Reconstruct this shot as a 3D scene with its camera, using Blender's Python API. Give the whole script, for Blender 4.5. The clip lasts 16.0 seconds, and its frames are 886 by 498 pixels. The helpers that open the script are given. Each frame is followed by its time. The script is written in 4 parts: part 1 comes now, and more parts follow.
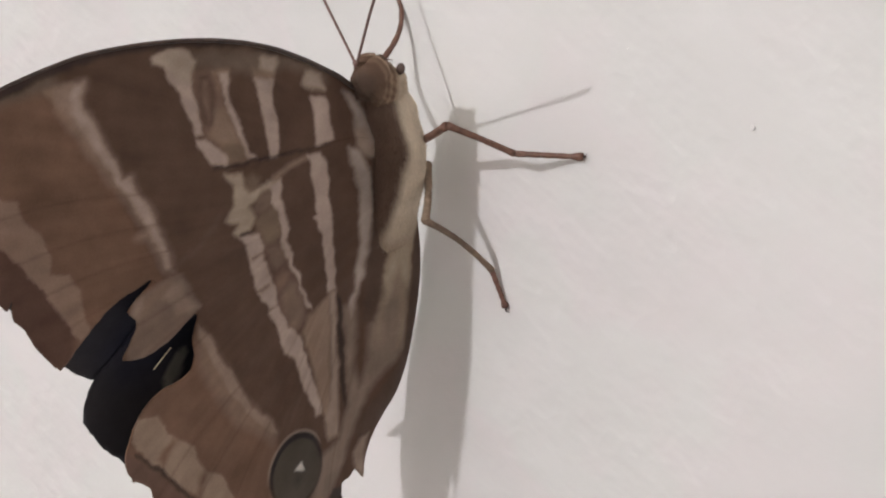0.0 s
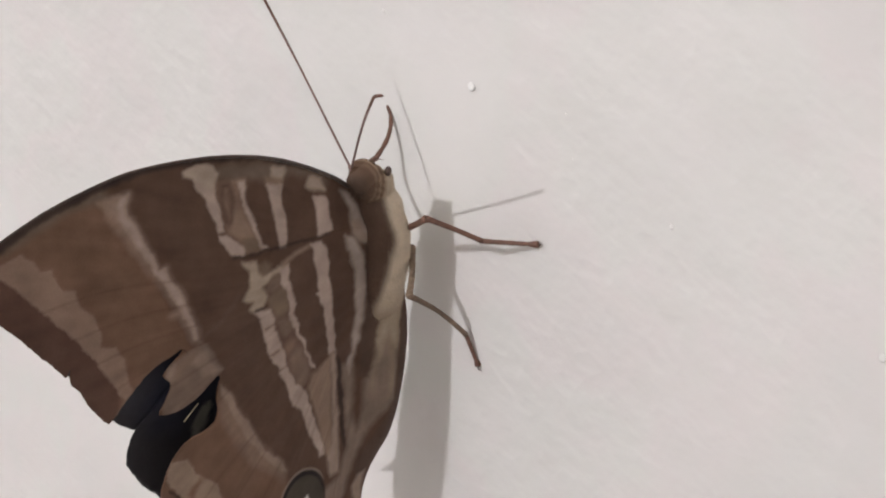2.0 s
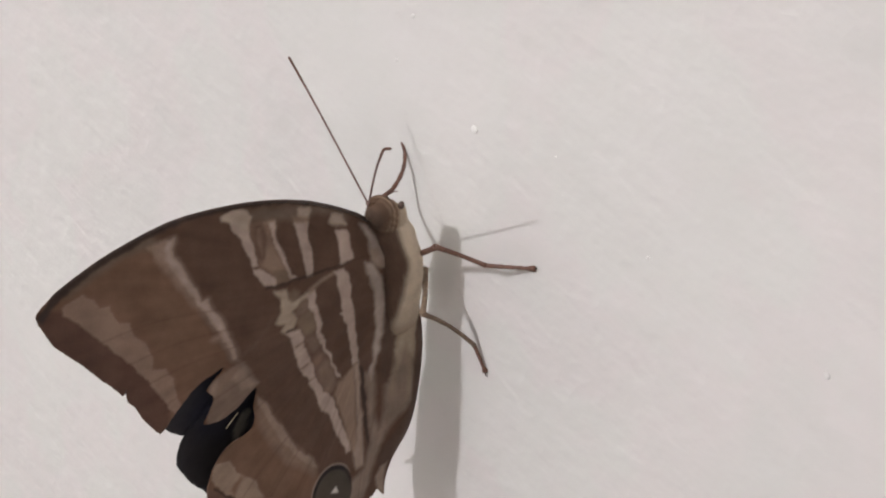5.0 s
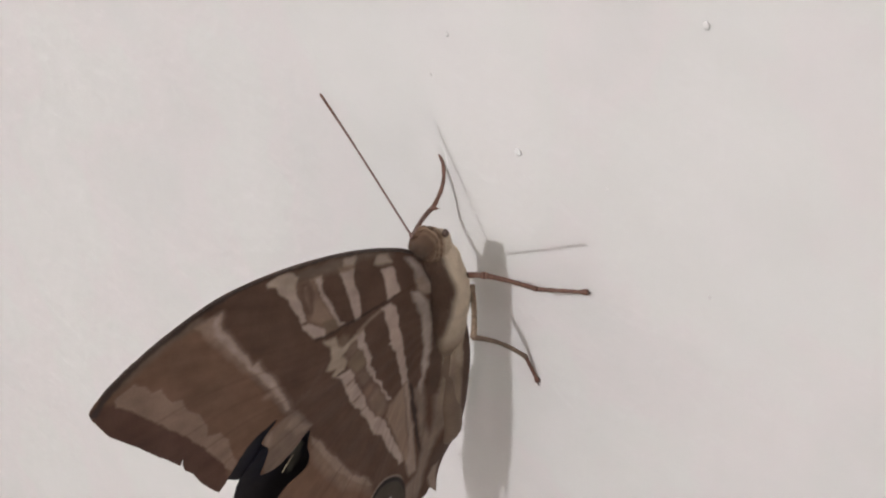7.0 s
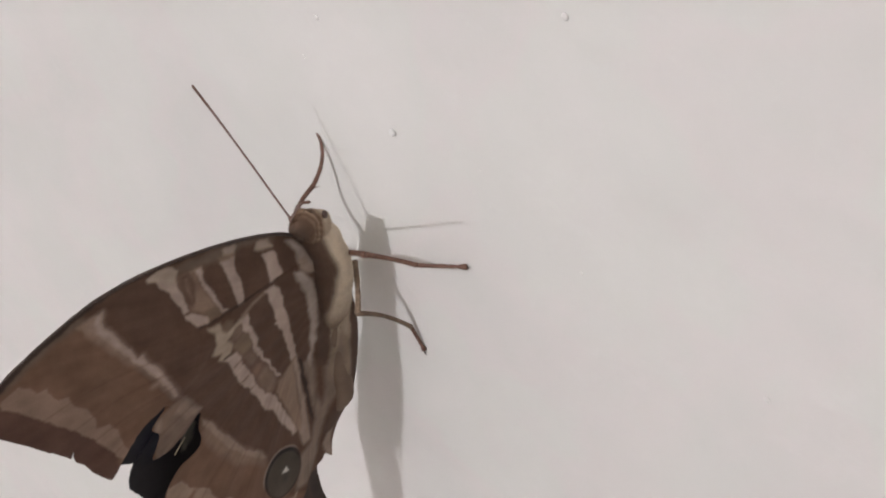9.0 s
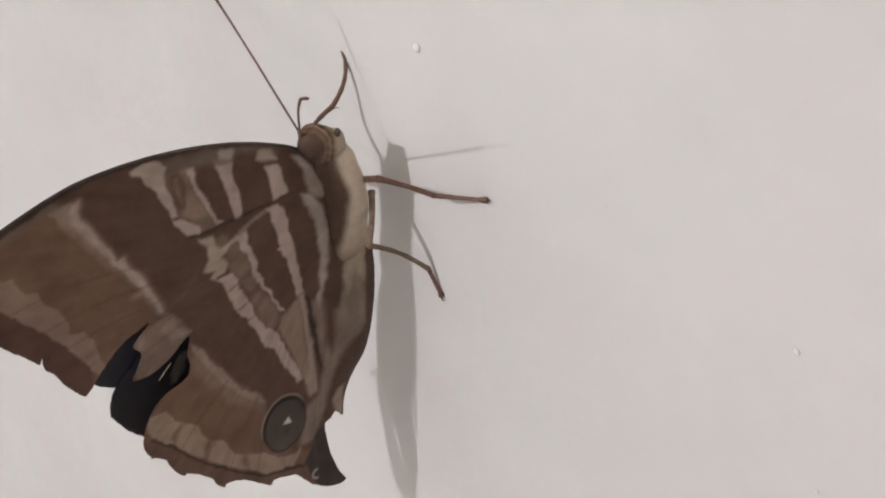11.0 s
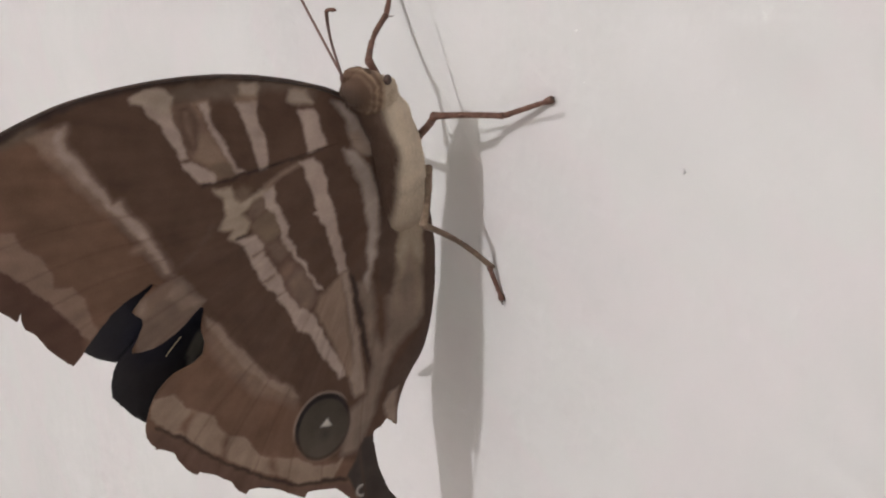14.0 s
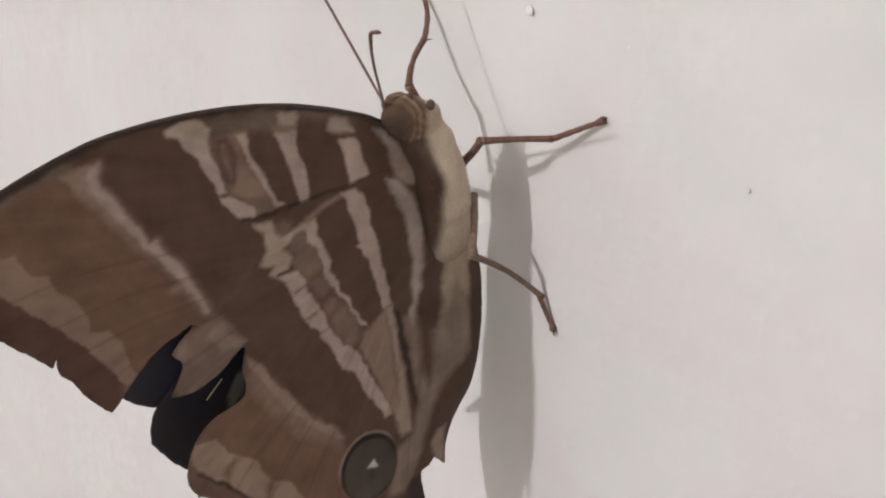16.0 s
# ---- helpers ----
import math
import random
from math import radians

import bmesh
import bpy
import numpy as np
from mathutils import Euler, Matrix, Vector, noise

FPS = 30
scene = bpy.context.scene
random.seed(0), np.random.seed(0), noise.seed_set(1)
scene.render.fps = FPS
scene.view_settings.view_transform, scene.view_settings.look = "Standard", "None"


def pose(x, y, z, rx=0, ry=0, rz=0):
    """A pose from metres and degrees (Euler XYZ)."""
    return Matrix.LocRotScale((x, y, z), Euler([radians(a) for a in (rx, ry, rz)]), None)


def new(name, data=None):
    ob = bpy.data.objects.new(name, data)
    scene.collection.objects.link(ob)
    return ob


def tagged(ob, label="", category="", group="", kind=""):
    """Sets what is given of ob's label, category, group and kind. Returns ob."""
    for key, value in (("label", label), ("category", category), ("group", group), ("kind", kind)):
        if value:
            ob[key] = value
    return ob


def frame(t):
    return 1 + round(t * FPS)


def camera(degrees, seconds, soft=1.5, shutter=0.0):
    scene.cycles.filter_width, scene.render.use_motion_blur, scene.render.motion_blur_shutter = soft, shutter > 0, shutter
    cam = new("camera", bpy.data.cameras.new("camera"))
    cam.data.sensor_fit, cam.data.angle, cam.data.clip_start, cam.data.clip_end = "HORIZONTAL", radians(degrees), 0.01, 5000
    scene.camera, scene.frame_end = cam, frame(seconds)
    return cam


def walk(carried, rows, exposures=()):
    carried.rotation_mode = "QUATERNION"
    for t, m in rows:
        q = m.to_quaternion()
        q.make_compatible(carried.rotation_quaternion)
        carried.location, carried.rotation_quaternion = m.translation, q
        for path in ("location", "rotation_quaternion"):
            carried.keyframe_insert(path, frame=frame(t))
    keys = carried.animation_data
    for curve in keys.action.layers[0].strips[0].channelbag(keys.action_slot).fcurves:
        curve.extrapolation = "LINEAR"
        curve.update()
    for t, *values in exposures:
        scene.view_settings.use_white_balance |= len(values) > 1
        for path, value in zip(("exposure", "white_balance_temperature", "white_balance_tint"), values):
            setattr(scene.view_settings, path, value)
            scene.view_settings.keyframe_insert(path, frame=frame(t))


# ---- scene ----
from mathutils.geometry import delaunay_2d_cdt

# ---------------------------------------------------------------- camera
cam = camera(29.0, 16.0, soft=2.0)
# seconds, place in metres, heading, tilt and roll in degrees
PATH = [
    (0, 0.1249, -0.1475, 1.6871, 42.65, -22.55, 4.12),
    (0.5, 0.1290, -0.1459, 1.6877, 42.41, -22.62, 4.01),
    (1, 0.1349, -0.1493, 1.6932, 42.66, -22.75, 3.90),
    (1.5, 0.1461, -0.1596, 1.7007, 42.93, -22.74, 3.84),
    (2, 0.1522, -0.1687, 1.7120, 43.60, -22.49, 3.73),
    (2.5, 0.1589, -0.1752, 1.7164, 44.05, -22.45, 3.70),
    (3, 0.1740, -0.1843, 1.7147, 44.29, -23.02, 3.59),
    (3.5, 0.1813, -0.1893, 1.7208, 44.64, -22.91, 3.32),
    (4, 0.1779, -0.1937, 1.7186, 44.88, -22.81, 3.21),
    (4.2, 0.1782, -0.1928, 1.7222, 45.20, -22.58, 2.97),
    (6.3, 0.1560, -0.1692, 1.7531, 44.41, -31.37, -0.09),
    (6.5, 0.1539, -0.1717, 1.7578, 44.21, -32.23, -0.32),
    (7, 0.1431, -0.1694, 1.7752, 44.11, -33.99, -0.68),
    (7.5, 0.1384, -0.1718, 1.7741, 43.54, -36.09, -0.88),
    (8, 0.1383, -0.1745, 1.7836, 42.93, -36.87, -1.20),
    (8.5, 0.1438, -0.1667, 1.7897, 41.82, -37.57, -1.42),
    (8.7, 0.1454, -0.1637, 1.7912, 41.10, -38.08, -1.40),
    (9.9, 0.1456, -0.1500, 1.7785, 43.30, -36.85, -0.75),
    (10.8, 0.1457, -0.1399, 1.7678, 45.27, -36.26, -0.15),
    (10.9, 0.1488, -0.1429, 1.7645, 45.43, -36.23, -0.06),
    (11, 0.1536, -0.1462, 1.7605, 46.33, -35.62, -0.04),
    (11.1, 0.1555, -0.1465, 1.7560, 47.40, -35.14, -0.11),
    (11.2, 0.1559, -0.1465, 1.7538, 47.34, -34.72, -0.04),
    (11.3, 0.1573, -0.1405, 1.7547, 47.91, -34.85, 0.21),
    (11.4, 0.1618, -0.1339, 1.7547, 49.24, -34.90, -0.17),
    (11.5, 0.1669, -0.1330, 1.7469, 49.90, -33.22, 0.11),
    (11.6, 0.1694, -0.1306, 1.7483, 50.69, -34.03, 0.90),
    (11.7, 0.1707, -0.1301, 1.7467, 51.01, -34.15, 0.94),
    (11.8, 0.1716, -0.1299, 1.7431, 51.24, -33.49, 0.98),
    (11.9, 0.1721, -0.1298, 1.7395, 51.27, -32.16, 1.00),
    (12, 0.1725, -0.1295, 1.7379, 51.38, -31.32, 0.94),
    (12.5, 0.1742, -0.1247, 1.7411, 52.97, -30.00, 0.58),
    (13, 0.1745, -0.1243, 1.7434, 53.66, -29.54, 0.30),
    (13.5, 0.1642, -0.1214, 1.7287, 53.98, -29.53, 0.67),
    (14, 0.1531, -0.1199, 1.7179, 54.25, -29.65, 0.53),
    (14.5, 0.1471, -0.1198, 1.7178, 54.98, -29.23, 0.10),
    (15, 0.1477, -0.1200, 1.7178, 55.21, -28.95, -0.09),
    (15.5, 0.1457, -0.1210, 1.7154, 54.96, -28.49, -0.42),
    (16, 0.1439, -0.1194, 1.7137, 54.55, -28.65, -1.26),
]
walk(cam, [(t, pose(x, y, z, 90 + tilt, 0, heading) @ pose(0, 0, 0, 0, 0, roll))
           for t, x, y, z, heading, tilt, roll in PATH], exposures=[(0, 0.08), (2, 0.03), (4.2, 0.0), (6.3, -0.03), (7, -0.02), (7.6, -0.08), (11.4, -0.08), (13.5, -0.06), (15, 0.02), (16, 0.02)])

# ---------------------------------------------------------------- light
HOME = Vector((-0.013, 0.0, 1.6))          # where the butterfly's base meets the wall
world = bpy.data.worlds.new("dim_room")
scene.world = world
world.use_nodes = True
world.node_tree.nodes["Background"].inputs["Color"].default_value = (0.9, 0.88, 0.85, 1)
world.node_tree.nodes["Background"].inputs["Strength"].default_value = 0.02
bulb = bpy.data.lights.new("room_bulb", "POINT")
bulb.energy, bulb.color, bulb.shadow_soft_size = 48.5, (0.993, 0.988, 1.02), 0.015
lamp = new("room_bulb", bulb)
lamp.location = HOME + Vector((-0.155, -1.0, 0.648)) * 1.55


# ---------------------------------------------------------------- materials
def material(name, rough=0.6, metal=0.0, spec=0.3):
    m = bpy.data.materials.new(name)
    m.use_nodes = True
    b = m.node_tree.nodes["Principled BSDF"]
    b.inputs["Roughness"].default_value = rough
    b.inputs["Metallic"].default_value = metal
    b.inputs["Specular IOR Level"].default_value = spec
    return m, m.node_tree, b


def noise_tex(nt, scale, detail=4.0, rough=0.55, stretch=(1, 1, 1)):
    co = nt.nodes.new("ShaderNodeTexCoord")
    mp = nt.nodes.new("ShaderNodeMapping")
    mp.inputs["Scale"].default_value = stretch
    nt.links.new(co.outputs["Object"], mp.inputs["Vector"])
    n = nt.nodes.new("ShaderNodeTexNoise")
    n.inputs["Scale"].default_value, n.inputs["Detail"].default_value, n.inputs["Roughness"].default_value = scale, detail, rough
    nt.links.new(mp.outputs["Vector"], n.inputs["Vector"])
    return n


def ramp(nt, src, stops):
    r = nt.nodes.new("ShaderNodeValToRGB")
    r.color_ramp.elements[0].position, r.color_ramp.elements[0].color = stops[0][0], (*stops[0][1], 1)
    r.color_ramp.elements[1].position, r.color_ramp.elements[1].color = stops[-1][0], (*stops[-1][1], 1)
    for p, c in stops[1:-1]:
        r.color_ramp.elements.new(p).color = (*c, 1)
    nt.links.new(src, r.inputs["Fac"])
    return r.outputs["Color"]


def bump(nt, height, strength, distance, after=None):
    b = nt.nodes.new("ShaderNodeBump")
    b.inputs["Strength"].default_value, b.inputs["Distance"].default_value = strength, distance
    nt.links.new(height, b.inputs["Height"])
    if after:
        nt.links.new(after, b.inputs["Normal"])
    return b.outputs["Normal"]


def multiply(nt, a, b, fac=1.0):
    m = nt.nodes.new("ShaderNodeMix")
    m.data_type, m.blend_type = "RGBA", "MULTIPLY"
    m.inputs["Factor"].default_value = fac
    nt.links.new(a, m.inputs[6])
    nt.links.new(b, m.inputs[7])
    return m.outputs[2]


def mottled(name, dark, light, scale, rough=0.6, relief=0.0, grain=0.0, spec=0.3, stretch=(1, 1, 1)):
    """Two-tone noise colour with relief at the same scale and a finer grain."""
    m, nt, b = material(name, rough, spec=spec)
    n = noise_tex(nt, scale, stretch=stretch)
    nt.links.new(ramp(nt, n.outputs["Fac"], [(0.3, dark), (0.7, light)]), b.inputs["Base Color"])
    nrm = None
    if relief:
        nrm = bump(nt, n.outputs["Fac"], 0.6, relief)
    if grain:
        nrm = bump(nt, noise_tex(nt, scale * 6, 3).outputs["Fac"], 0.5, grain, nrm)
    if nrm:
        nt.links.new(nrm, b.inputs["Normal"])
    return m


def strokes(nt, scale, lean, length, detail=3.0, rough=0.5):
    """Noise drawn out along strokes that lean down across the wall by some degrees."""
    co = nt.nodes.new("ShaderNodeTexCoord")
    mp = nt.nodes.new("ShaderNodeMapping")
    mp.vector_type = "TEXTURE"
    mp.inputs["Rotation"].default_value = (0, radians(lean), 0)
    mp.inputs["Scale"].default_value = (length, 1, 1)
    nt.links.new(co.outputs["Object"], mp.inputs["Vector"])
    n = nt.nodes.new("ShaderNodeTexNoise")
    n.inputs["Scale"].default_value, n.inputs["Detail"].default_value, n.inputs["Roughness"].default_value = scale, detail, rough
    nt.links.new(mp.outputs["Vector"], n.inputs["Vector"])
    return n


def plaster():
    """White emulsion brushed over uneven plaster: slanting strokes, soft waves and a few pits."""
    m, nt, b = material("painted_plaster", 0.62, spec=0.25)
    wide = noise_tex(nt, 24, 3)
    tint = ramp(nt, wide.outputs["Fac"], [(0.36, (0.728, 0.714, 0.698)), (0.47, (0.758, 0.722, 0.714)), (0.53, (0.746, 0.736, 0.716)), (0.66, (0.770, 0.748, 0.735))])
    smear = ramp(nt, strokes(nt, 90, 24, 1.5).outputs["Fac"], [(0.3, (0.985, 0.984, 0.984)), (0.65, (1, 1, 1))])
    nt.links.new(multiply(nt, tint, smear), b.inputs["Base Color"])
    n0 = bump(nt, noise_tex(nt, 38, 3, 0.5).outputs["Fac"], 0.4, 0.0028)
    n1 = bump(nt, strokes(nt, 115, 24, 1.5, 3).outputs["Fac"], 0.4, 0.0020, n0)
    n2 = bump(nt, noise_tex(nt, 230, 3, 0.5).outputs["Fac"], 0.22, 0.0006, n1)
    pits = ramp(nt, strokes(nt, 170, 35, 1.3, 1).outputs["Fac"], [(0.27, (0, 0, 0)), (0.42, (1, 1, 1))])
    nt.links.new(bump(nt, pits, 0.2, 0.0006, n2), b.inputs["Normal"])
    return m


def wing_scales(name, glow=0.12):
    """Wing scales: the pattern lies in the mesh's colours; grain, sheen and some light through the membrane."""
    m, nt, b = material(name, 0.7, spec=0.18)
    at = nt.nodes.new("ShaderNodeAttribute")
    at.attribute_name = "pattern"
    patch = ramp(nt, noise_tex(nt, 260, 4).outputs["Fac"], [(0.25, (0.84, 0.82, 0.8)), (0.7, (1.12, 1.1, 1.08))])
    speckle = ramp(nt, noise_tex(nt, 4200, 2).outputs["Fac"], [(0.3, (0.95, 0.95, 0.945)), (0.7, (1.045, 1.045, 1.045))])
    col = multiply(nt, multiply(nt, at.outputs["Color"], patch), speckle)
    nt.links.new(col, b.inputs["Base Color"])
    b.inputs["Sheen Weight"].default_value = 0.03
    b.inputs["Sheen Roughness"].default_value = 0.5
    n1 = bump(nt, noise_tex(nt, 700, 3).outputs["Fac"], 0.3, 0.0002)
    n2 = bump(nt, noise_tex(nt, 5200, 2).outputs["Fac"], 0.12, 0.00005, n1)
    nt.links.new(n2, b.inputs["Normal"])
    tr = nt.nodes.new("ShaderNodeBsdfTranslucent")
    nt.links.new(col, tr.inputs["Color"])
    mix = nt.nodes.new("ShaderNodeMixShader")
    mix.inputs["Fac"].default_value = glow
    nt.links.new(b.outputs["BSDF"], mix.inputs[1])
    nt.links.new(tr.outputs["BSDF"], mix.inputs[2])
    nt.links.new(mix.outputs["Shader"], nt.nodes["Material Output"].inputs["Surface"])
    return m


PLASTER = plaster()
LUMP = mottled("bright_paint", (0.85, 0.835, 0.82), (0.89, 0.88, 0.865), 900, 0.55, 0.00005, 0.0, 0.3)
PAINT = mottled("matt_wall_paint", (0.66, 0.635, 0.60), (0.72, 0.695, 0.66), 3.0, 0.8, 0.001, 0.0003)
CEILING = mottled("ceiling_paint", (0.76, 0.75, 0.73), (0.80, 0.79, 0.77), 3.0, 0.85, 0.001, 0.0003)
FLOOR = mottled("floor_screed", (0.40, 0.37, 0.33), (0.48, 0.44, 0.40), 5.0, 0.5, 0.0004, 0.0002)
WING = wing_scales("wing_scales")
INNER = wing_scales("inner_wing_scales", 0.05)
CREAM = mottled("cream_body_hair", (0.30, 0.245, 0.165), (0.47, 0.40, 0.29), 900, 0.85, 0.00025, 0.00008, 0.1, (1, 1, 0.3))
BROWN = mottled("brown_body_hair", (0.075, 0.05, 0.036), (0.17, 0.115, 0.08), 900, 0.85, 0.00025, 0.00008, 0.1, (1, 1, 0.35))
CHITIN = mottled("red_brown_chitin", (0.10, 0.048, 0.034), (0.20, 0.10, 0.07), 900, 0.5, 0.00006, 0.00002, 0.35)
DARKCHITIN = mottled("dark_chitin", (0.03, 0.018, 0.014), (0.07, 0.04, 0.03), 900, 0.45, 0.00005, 0.0, 0.4)
LEGBROWN = mottled("grey_brown_chitin", (0.125, 0.080, 0.056), (0.235, 0.160, 0.112), 900, 0.55, 0.00005, 0.00002, 0.3)
LEGTAN = mottled("tan_leg_hair", (0.165, 0.112, 0.078), (0.30, 0.218, 0.155), 900, 0.7, 0.00006, 0.00002, 0.2)
FEELER = mottled("antenna_chitin", (0.15, 0.085, 0.072), (0.27, 0.165, 0.14), 1500, 0.55, 0.00003, 0.0, 0.3)
PELT = wing_scales("body_hair", 0.0)
BEAD = mottled("dark_bead", (0.05, 0.03, 0.022), (0.11, 0.065, 0.05), 1200, 0.45, 0.0, 0.0, 0.5)


# ---------------------------------------------------------------- helpers
def finish(bm, name, mat, smooth=True):
    me = bpy.data.meshes.new(name)
    bm.normal_update()
    bm.to_mesh(me)
    bm.free()
    me.materials.append(mat)
    me.polygons.foreach_set("use_smooth", [smooth] * len(me.polygons))
    return me


def part(name, me, parent, label="", at=(0, 0, 0)):
    ob = new(name, me)
    ob.parent = parent
    ob.location = at
    if label:
        tagged(ob, label)
    return ob


def slab(name, lo, hi, mat, bevel=0.004):
    """A box from corner to corner with softened edges; its origin is its lower corner's middle."""
    lo, hi = Vector(lo), Vector(hi)
    bm = bmesh.new()
    bmesh.ops.create_cube(bm, size=1, matrix=Matrix.Translation((lo + hi) / 2) @ Matrix.Diagonal((*(hi - lo), 1)))
    bmesh.ops.bevel(bm, geom=bm.edges[:], offset=bevel, segments=2, affect="EDGES")
    return new(name, finish(bm, name, mat, False))


def spun(rings, sides=24, wobble=0.0, seed=0.0):
    """A closed skin through elliptic rings (centre, half width in x, half depth across, axis tilt is free)."""
    bm = bmesh.new()
    loops = []
    for c, rx, ry in rings:
        loop = []
        for k in range(sides):
            a = 2 * math.pi * k / sides
            p = Vector((c[0] + rx * math.cos(a), c[1] + ry * math.sin(a), c[2]))
            if wobble:
                p += Vector((math.cos(a), math.sin(a), 0)) * wobble * noise.noise(p * 9 + Vector((seed, 0, 0)))
            loop.append(bm.verts.new(p))
        loops.append(loop)
    for a, b in zip(loops, loops[1:]):
        for k in range(sides):
            bm.faces.new((a[k], a[(k + 1) % sides], b[(k + 1) % sides], b[k]))
    bm.faces.new(loops[0][::-1])
    bm.faces.new(loops[-1])
    bmesh.ops.recalc_face_normals(bm, faces=bm.faces[:])
    return bm


def tube(points, radii, sides=10, bm=None):
    """A round limb through points, with a radius at each."""
    bm = bm or bmesh.new()
    pts = [Vector(p) for p in points]
    loops = []
    for i, p in enumerate(pts):
        d = (pts[min(i + 1, len(pts) - 1)] - pts[max(i - 1, 0)]).normalized()
        m = d.to_track_quat("Z", "Y").to_matrix()
        loops.append([bm.verts.new(p + m @ Vector((math.cos(a), math.sin(a), 0)) * radii[i])
                      for a in (2 * math.pi * k / sides for k in range(sides))])
    for a, b in zip(loops, loops[1:]):
        for k in range(sides):
            bm.faces.new((a[k], a[(k + 1) % sides], b[(k + 1) % sides], b[k]))
    bm.faces.new(loops[0][::-1])
    bm.faces.new(loops[-1])
    bmesh.ops.recalc_face_normals(bm, faces=bm.faces[:])
    return bm


def aim(p, q, twist=0.0):
    """The pose at p whose z axis points to q."""
    p, q = Vector(p), Vector(q)
    return Matrix.Translation(p) @ (q - p).to_track_quat("Z", "Y").to_matrix().to_4x4() @ pose(0, 0, 0, 0, 0, twist)


def cm(*p):
    """A place in the butterfly's space, from centimetres along the wall, out of it and up it."""
    return Vector((p[0] + 1.3, p[1], p[2])) * 0.01


# ---------------------------------------------------------------- the room
def room():
    wall = slab("wall_north", (-1.4, 0.0, 0.0), (1.4, 0.15, 2.7), PLASTER)
    tagged(wall, "white emulsion-painted plaster wall, slightly uneven", "wall", kind="structure")
    # the other walls, floor and ceiling are unseen, added to bounce the bulb's light
    tagged(slab("unseen_wall_south", (-1.4, -2.75, 0.0), (1.4, -2.6, 2.7), PAINT), "plain pale painted wall, unseen, added to bounce light", "wall", kind="structure")
    tagged(slab("unseen_wall_west", (-1.55, -2.75, 0.0), (-1.403, 0.15, 2.7), PAINT), "plain pale painted wall, unseen, added to bounce light", "wall", kind="structure")
    tagged(slab("unseen_wall_east", (1.403, -2.75, 0.0), (1.55, 0.15, 2.7), PAINT), "plain pale painted wall, unseen, added to bounce light", "wall", kind="structure")
    tagged(slab("floor", (-1.55, -2.75, -0.1), (1.55, 0.15, -0.003), FLOOR), "plain grey-brown screed floor, unseen, added to bounce light", "floor", kind="structure")
    tagged(slab("ceiling", (-1.55, -2.75, 2.703), (1.55, 0.15, 2.8), CEILING), "plain white ceiling, unseen, added to bounce light", "ceiling", kind="structure")
    # lumps of dried paint on the wall: centimetres along, up and across
    lumps = [(-0.48, 4.15, 0.062), (6.42, 2.61, 0.05), (7.01, 0.65, 0.046), (8.26, 3.34, 0.085), (7.99, 4.9, 0.03), (3.19, 3.22, 0.028),
             (1.27, 4.22, 0.018), (1.46, 3.64, 0.01), (-2.33, 4.81, 0.03), (-1.97, 5.64, 0.04), (2.75, 7.38, 0.05)]
    for x, z, r in lumps:
        bm = bmesh.new()
        bmesh.ops.create_icosphere(bm, subdivisions=2, radius=r * 0.01)
        for v in bm.verts:
            v.co *= 1.15 + 0.3 * noise.noise(v.co * 900 + Vector((x, z, 0)))
            v.co.y *= 0.3 if r > 0.05 else 0.18
        part("paint_lump", finish(bm, "paint_lump", LUMP if r > 0.05 else PLASTER), wall, at=(x * 0.01, -0.0002, 1.6 + z * 0.01))
    return wall


room()

# ---------------------------------------------------------------- the wings
SHAPE = (-1.71330, -0.35139, 0.04719, -0.08356, 0.00993, 0.01364, -0.00505)      # the bow of the near wings: x from the way out of the wall and up


def bow(u, v):
    """How far the near wing stands along the wall, in mm, at u mm out of the wall and v mm up; it swells over the abdomen."""
    y, z = -u / 10, v / 10
    c = SHAPE
    swell = 0.44 * np.exp(-(np.minimum(y + 0.5, 0) / 0.55) ** 2) / (1 + np.exp((z - 1.0) / 0.25)) / (1 + np.exp((-1.9 - z) / 0.3))
    for y0, z0, wy, wz, h in ((-5.1, -0.3, 0.7, 0.7, 0.16), (-2.6, 3.0, 1.4, 0.6, -0.13), (-1.1, -3.6, 0.5, 0.7, 0.3), (-4.9, 3.7, 1.6, 0.8, -0.16),
                              (-3.55, 1.6, 0.9, 0.8, 0.09), (-7.3, 2.7, 1.0, 1.0, -0.06), (-1.2, 2.0, 0.35, 0.8, 0.13)):
        swell = swell + h * np.exp(-((y - y0) / wy) ** 2 - ((z - z0) / wz) ** 2)
    return (c[0] + c[1] * y + c[2] * z + c[3] * y * y + c[4] * y * z + c[5] * z * z + c[6] * y ** 3 + swell) * 10


def parted(u, v):
    """The far wings stand a little open: the abdomen keeps the hind ones apart, more so towards the torn margin."""
    low = np.clip((15 - v) / 20, 0, 1)
    tip = np.clip((-14 - v) / 14, 0, 1)
    below = np.clip((-6 - v) / 12, 0, 1)
    wide = (2.0 + 1.1 * below) + (3.4 - 2.2 * below) * np.clip(u / 46, 0, 1.2) - 2.3 * np.clip((-13 - v) / 9, 0, 1) * np.clip((u - 16) / 12, -0.05, 1.3)
    return bow(u, v) - 0.8 - wide * low * low * (3 - 2 * low) * (1 - 0.2 * tip * tip * (3 - 2 * tip))


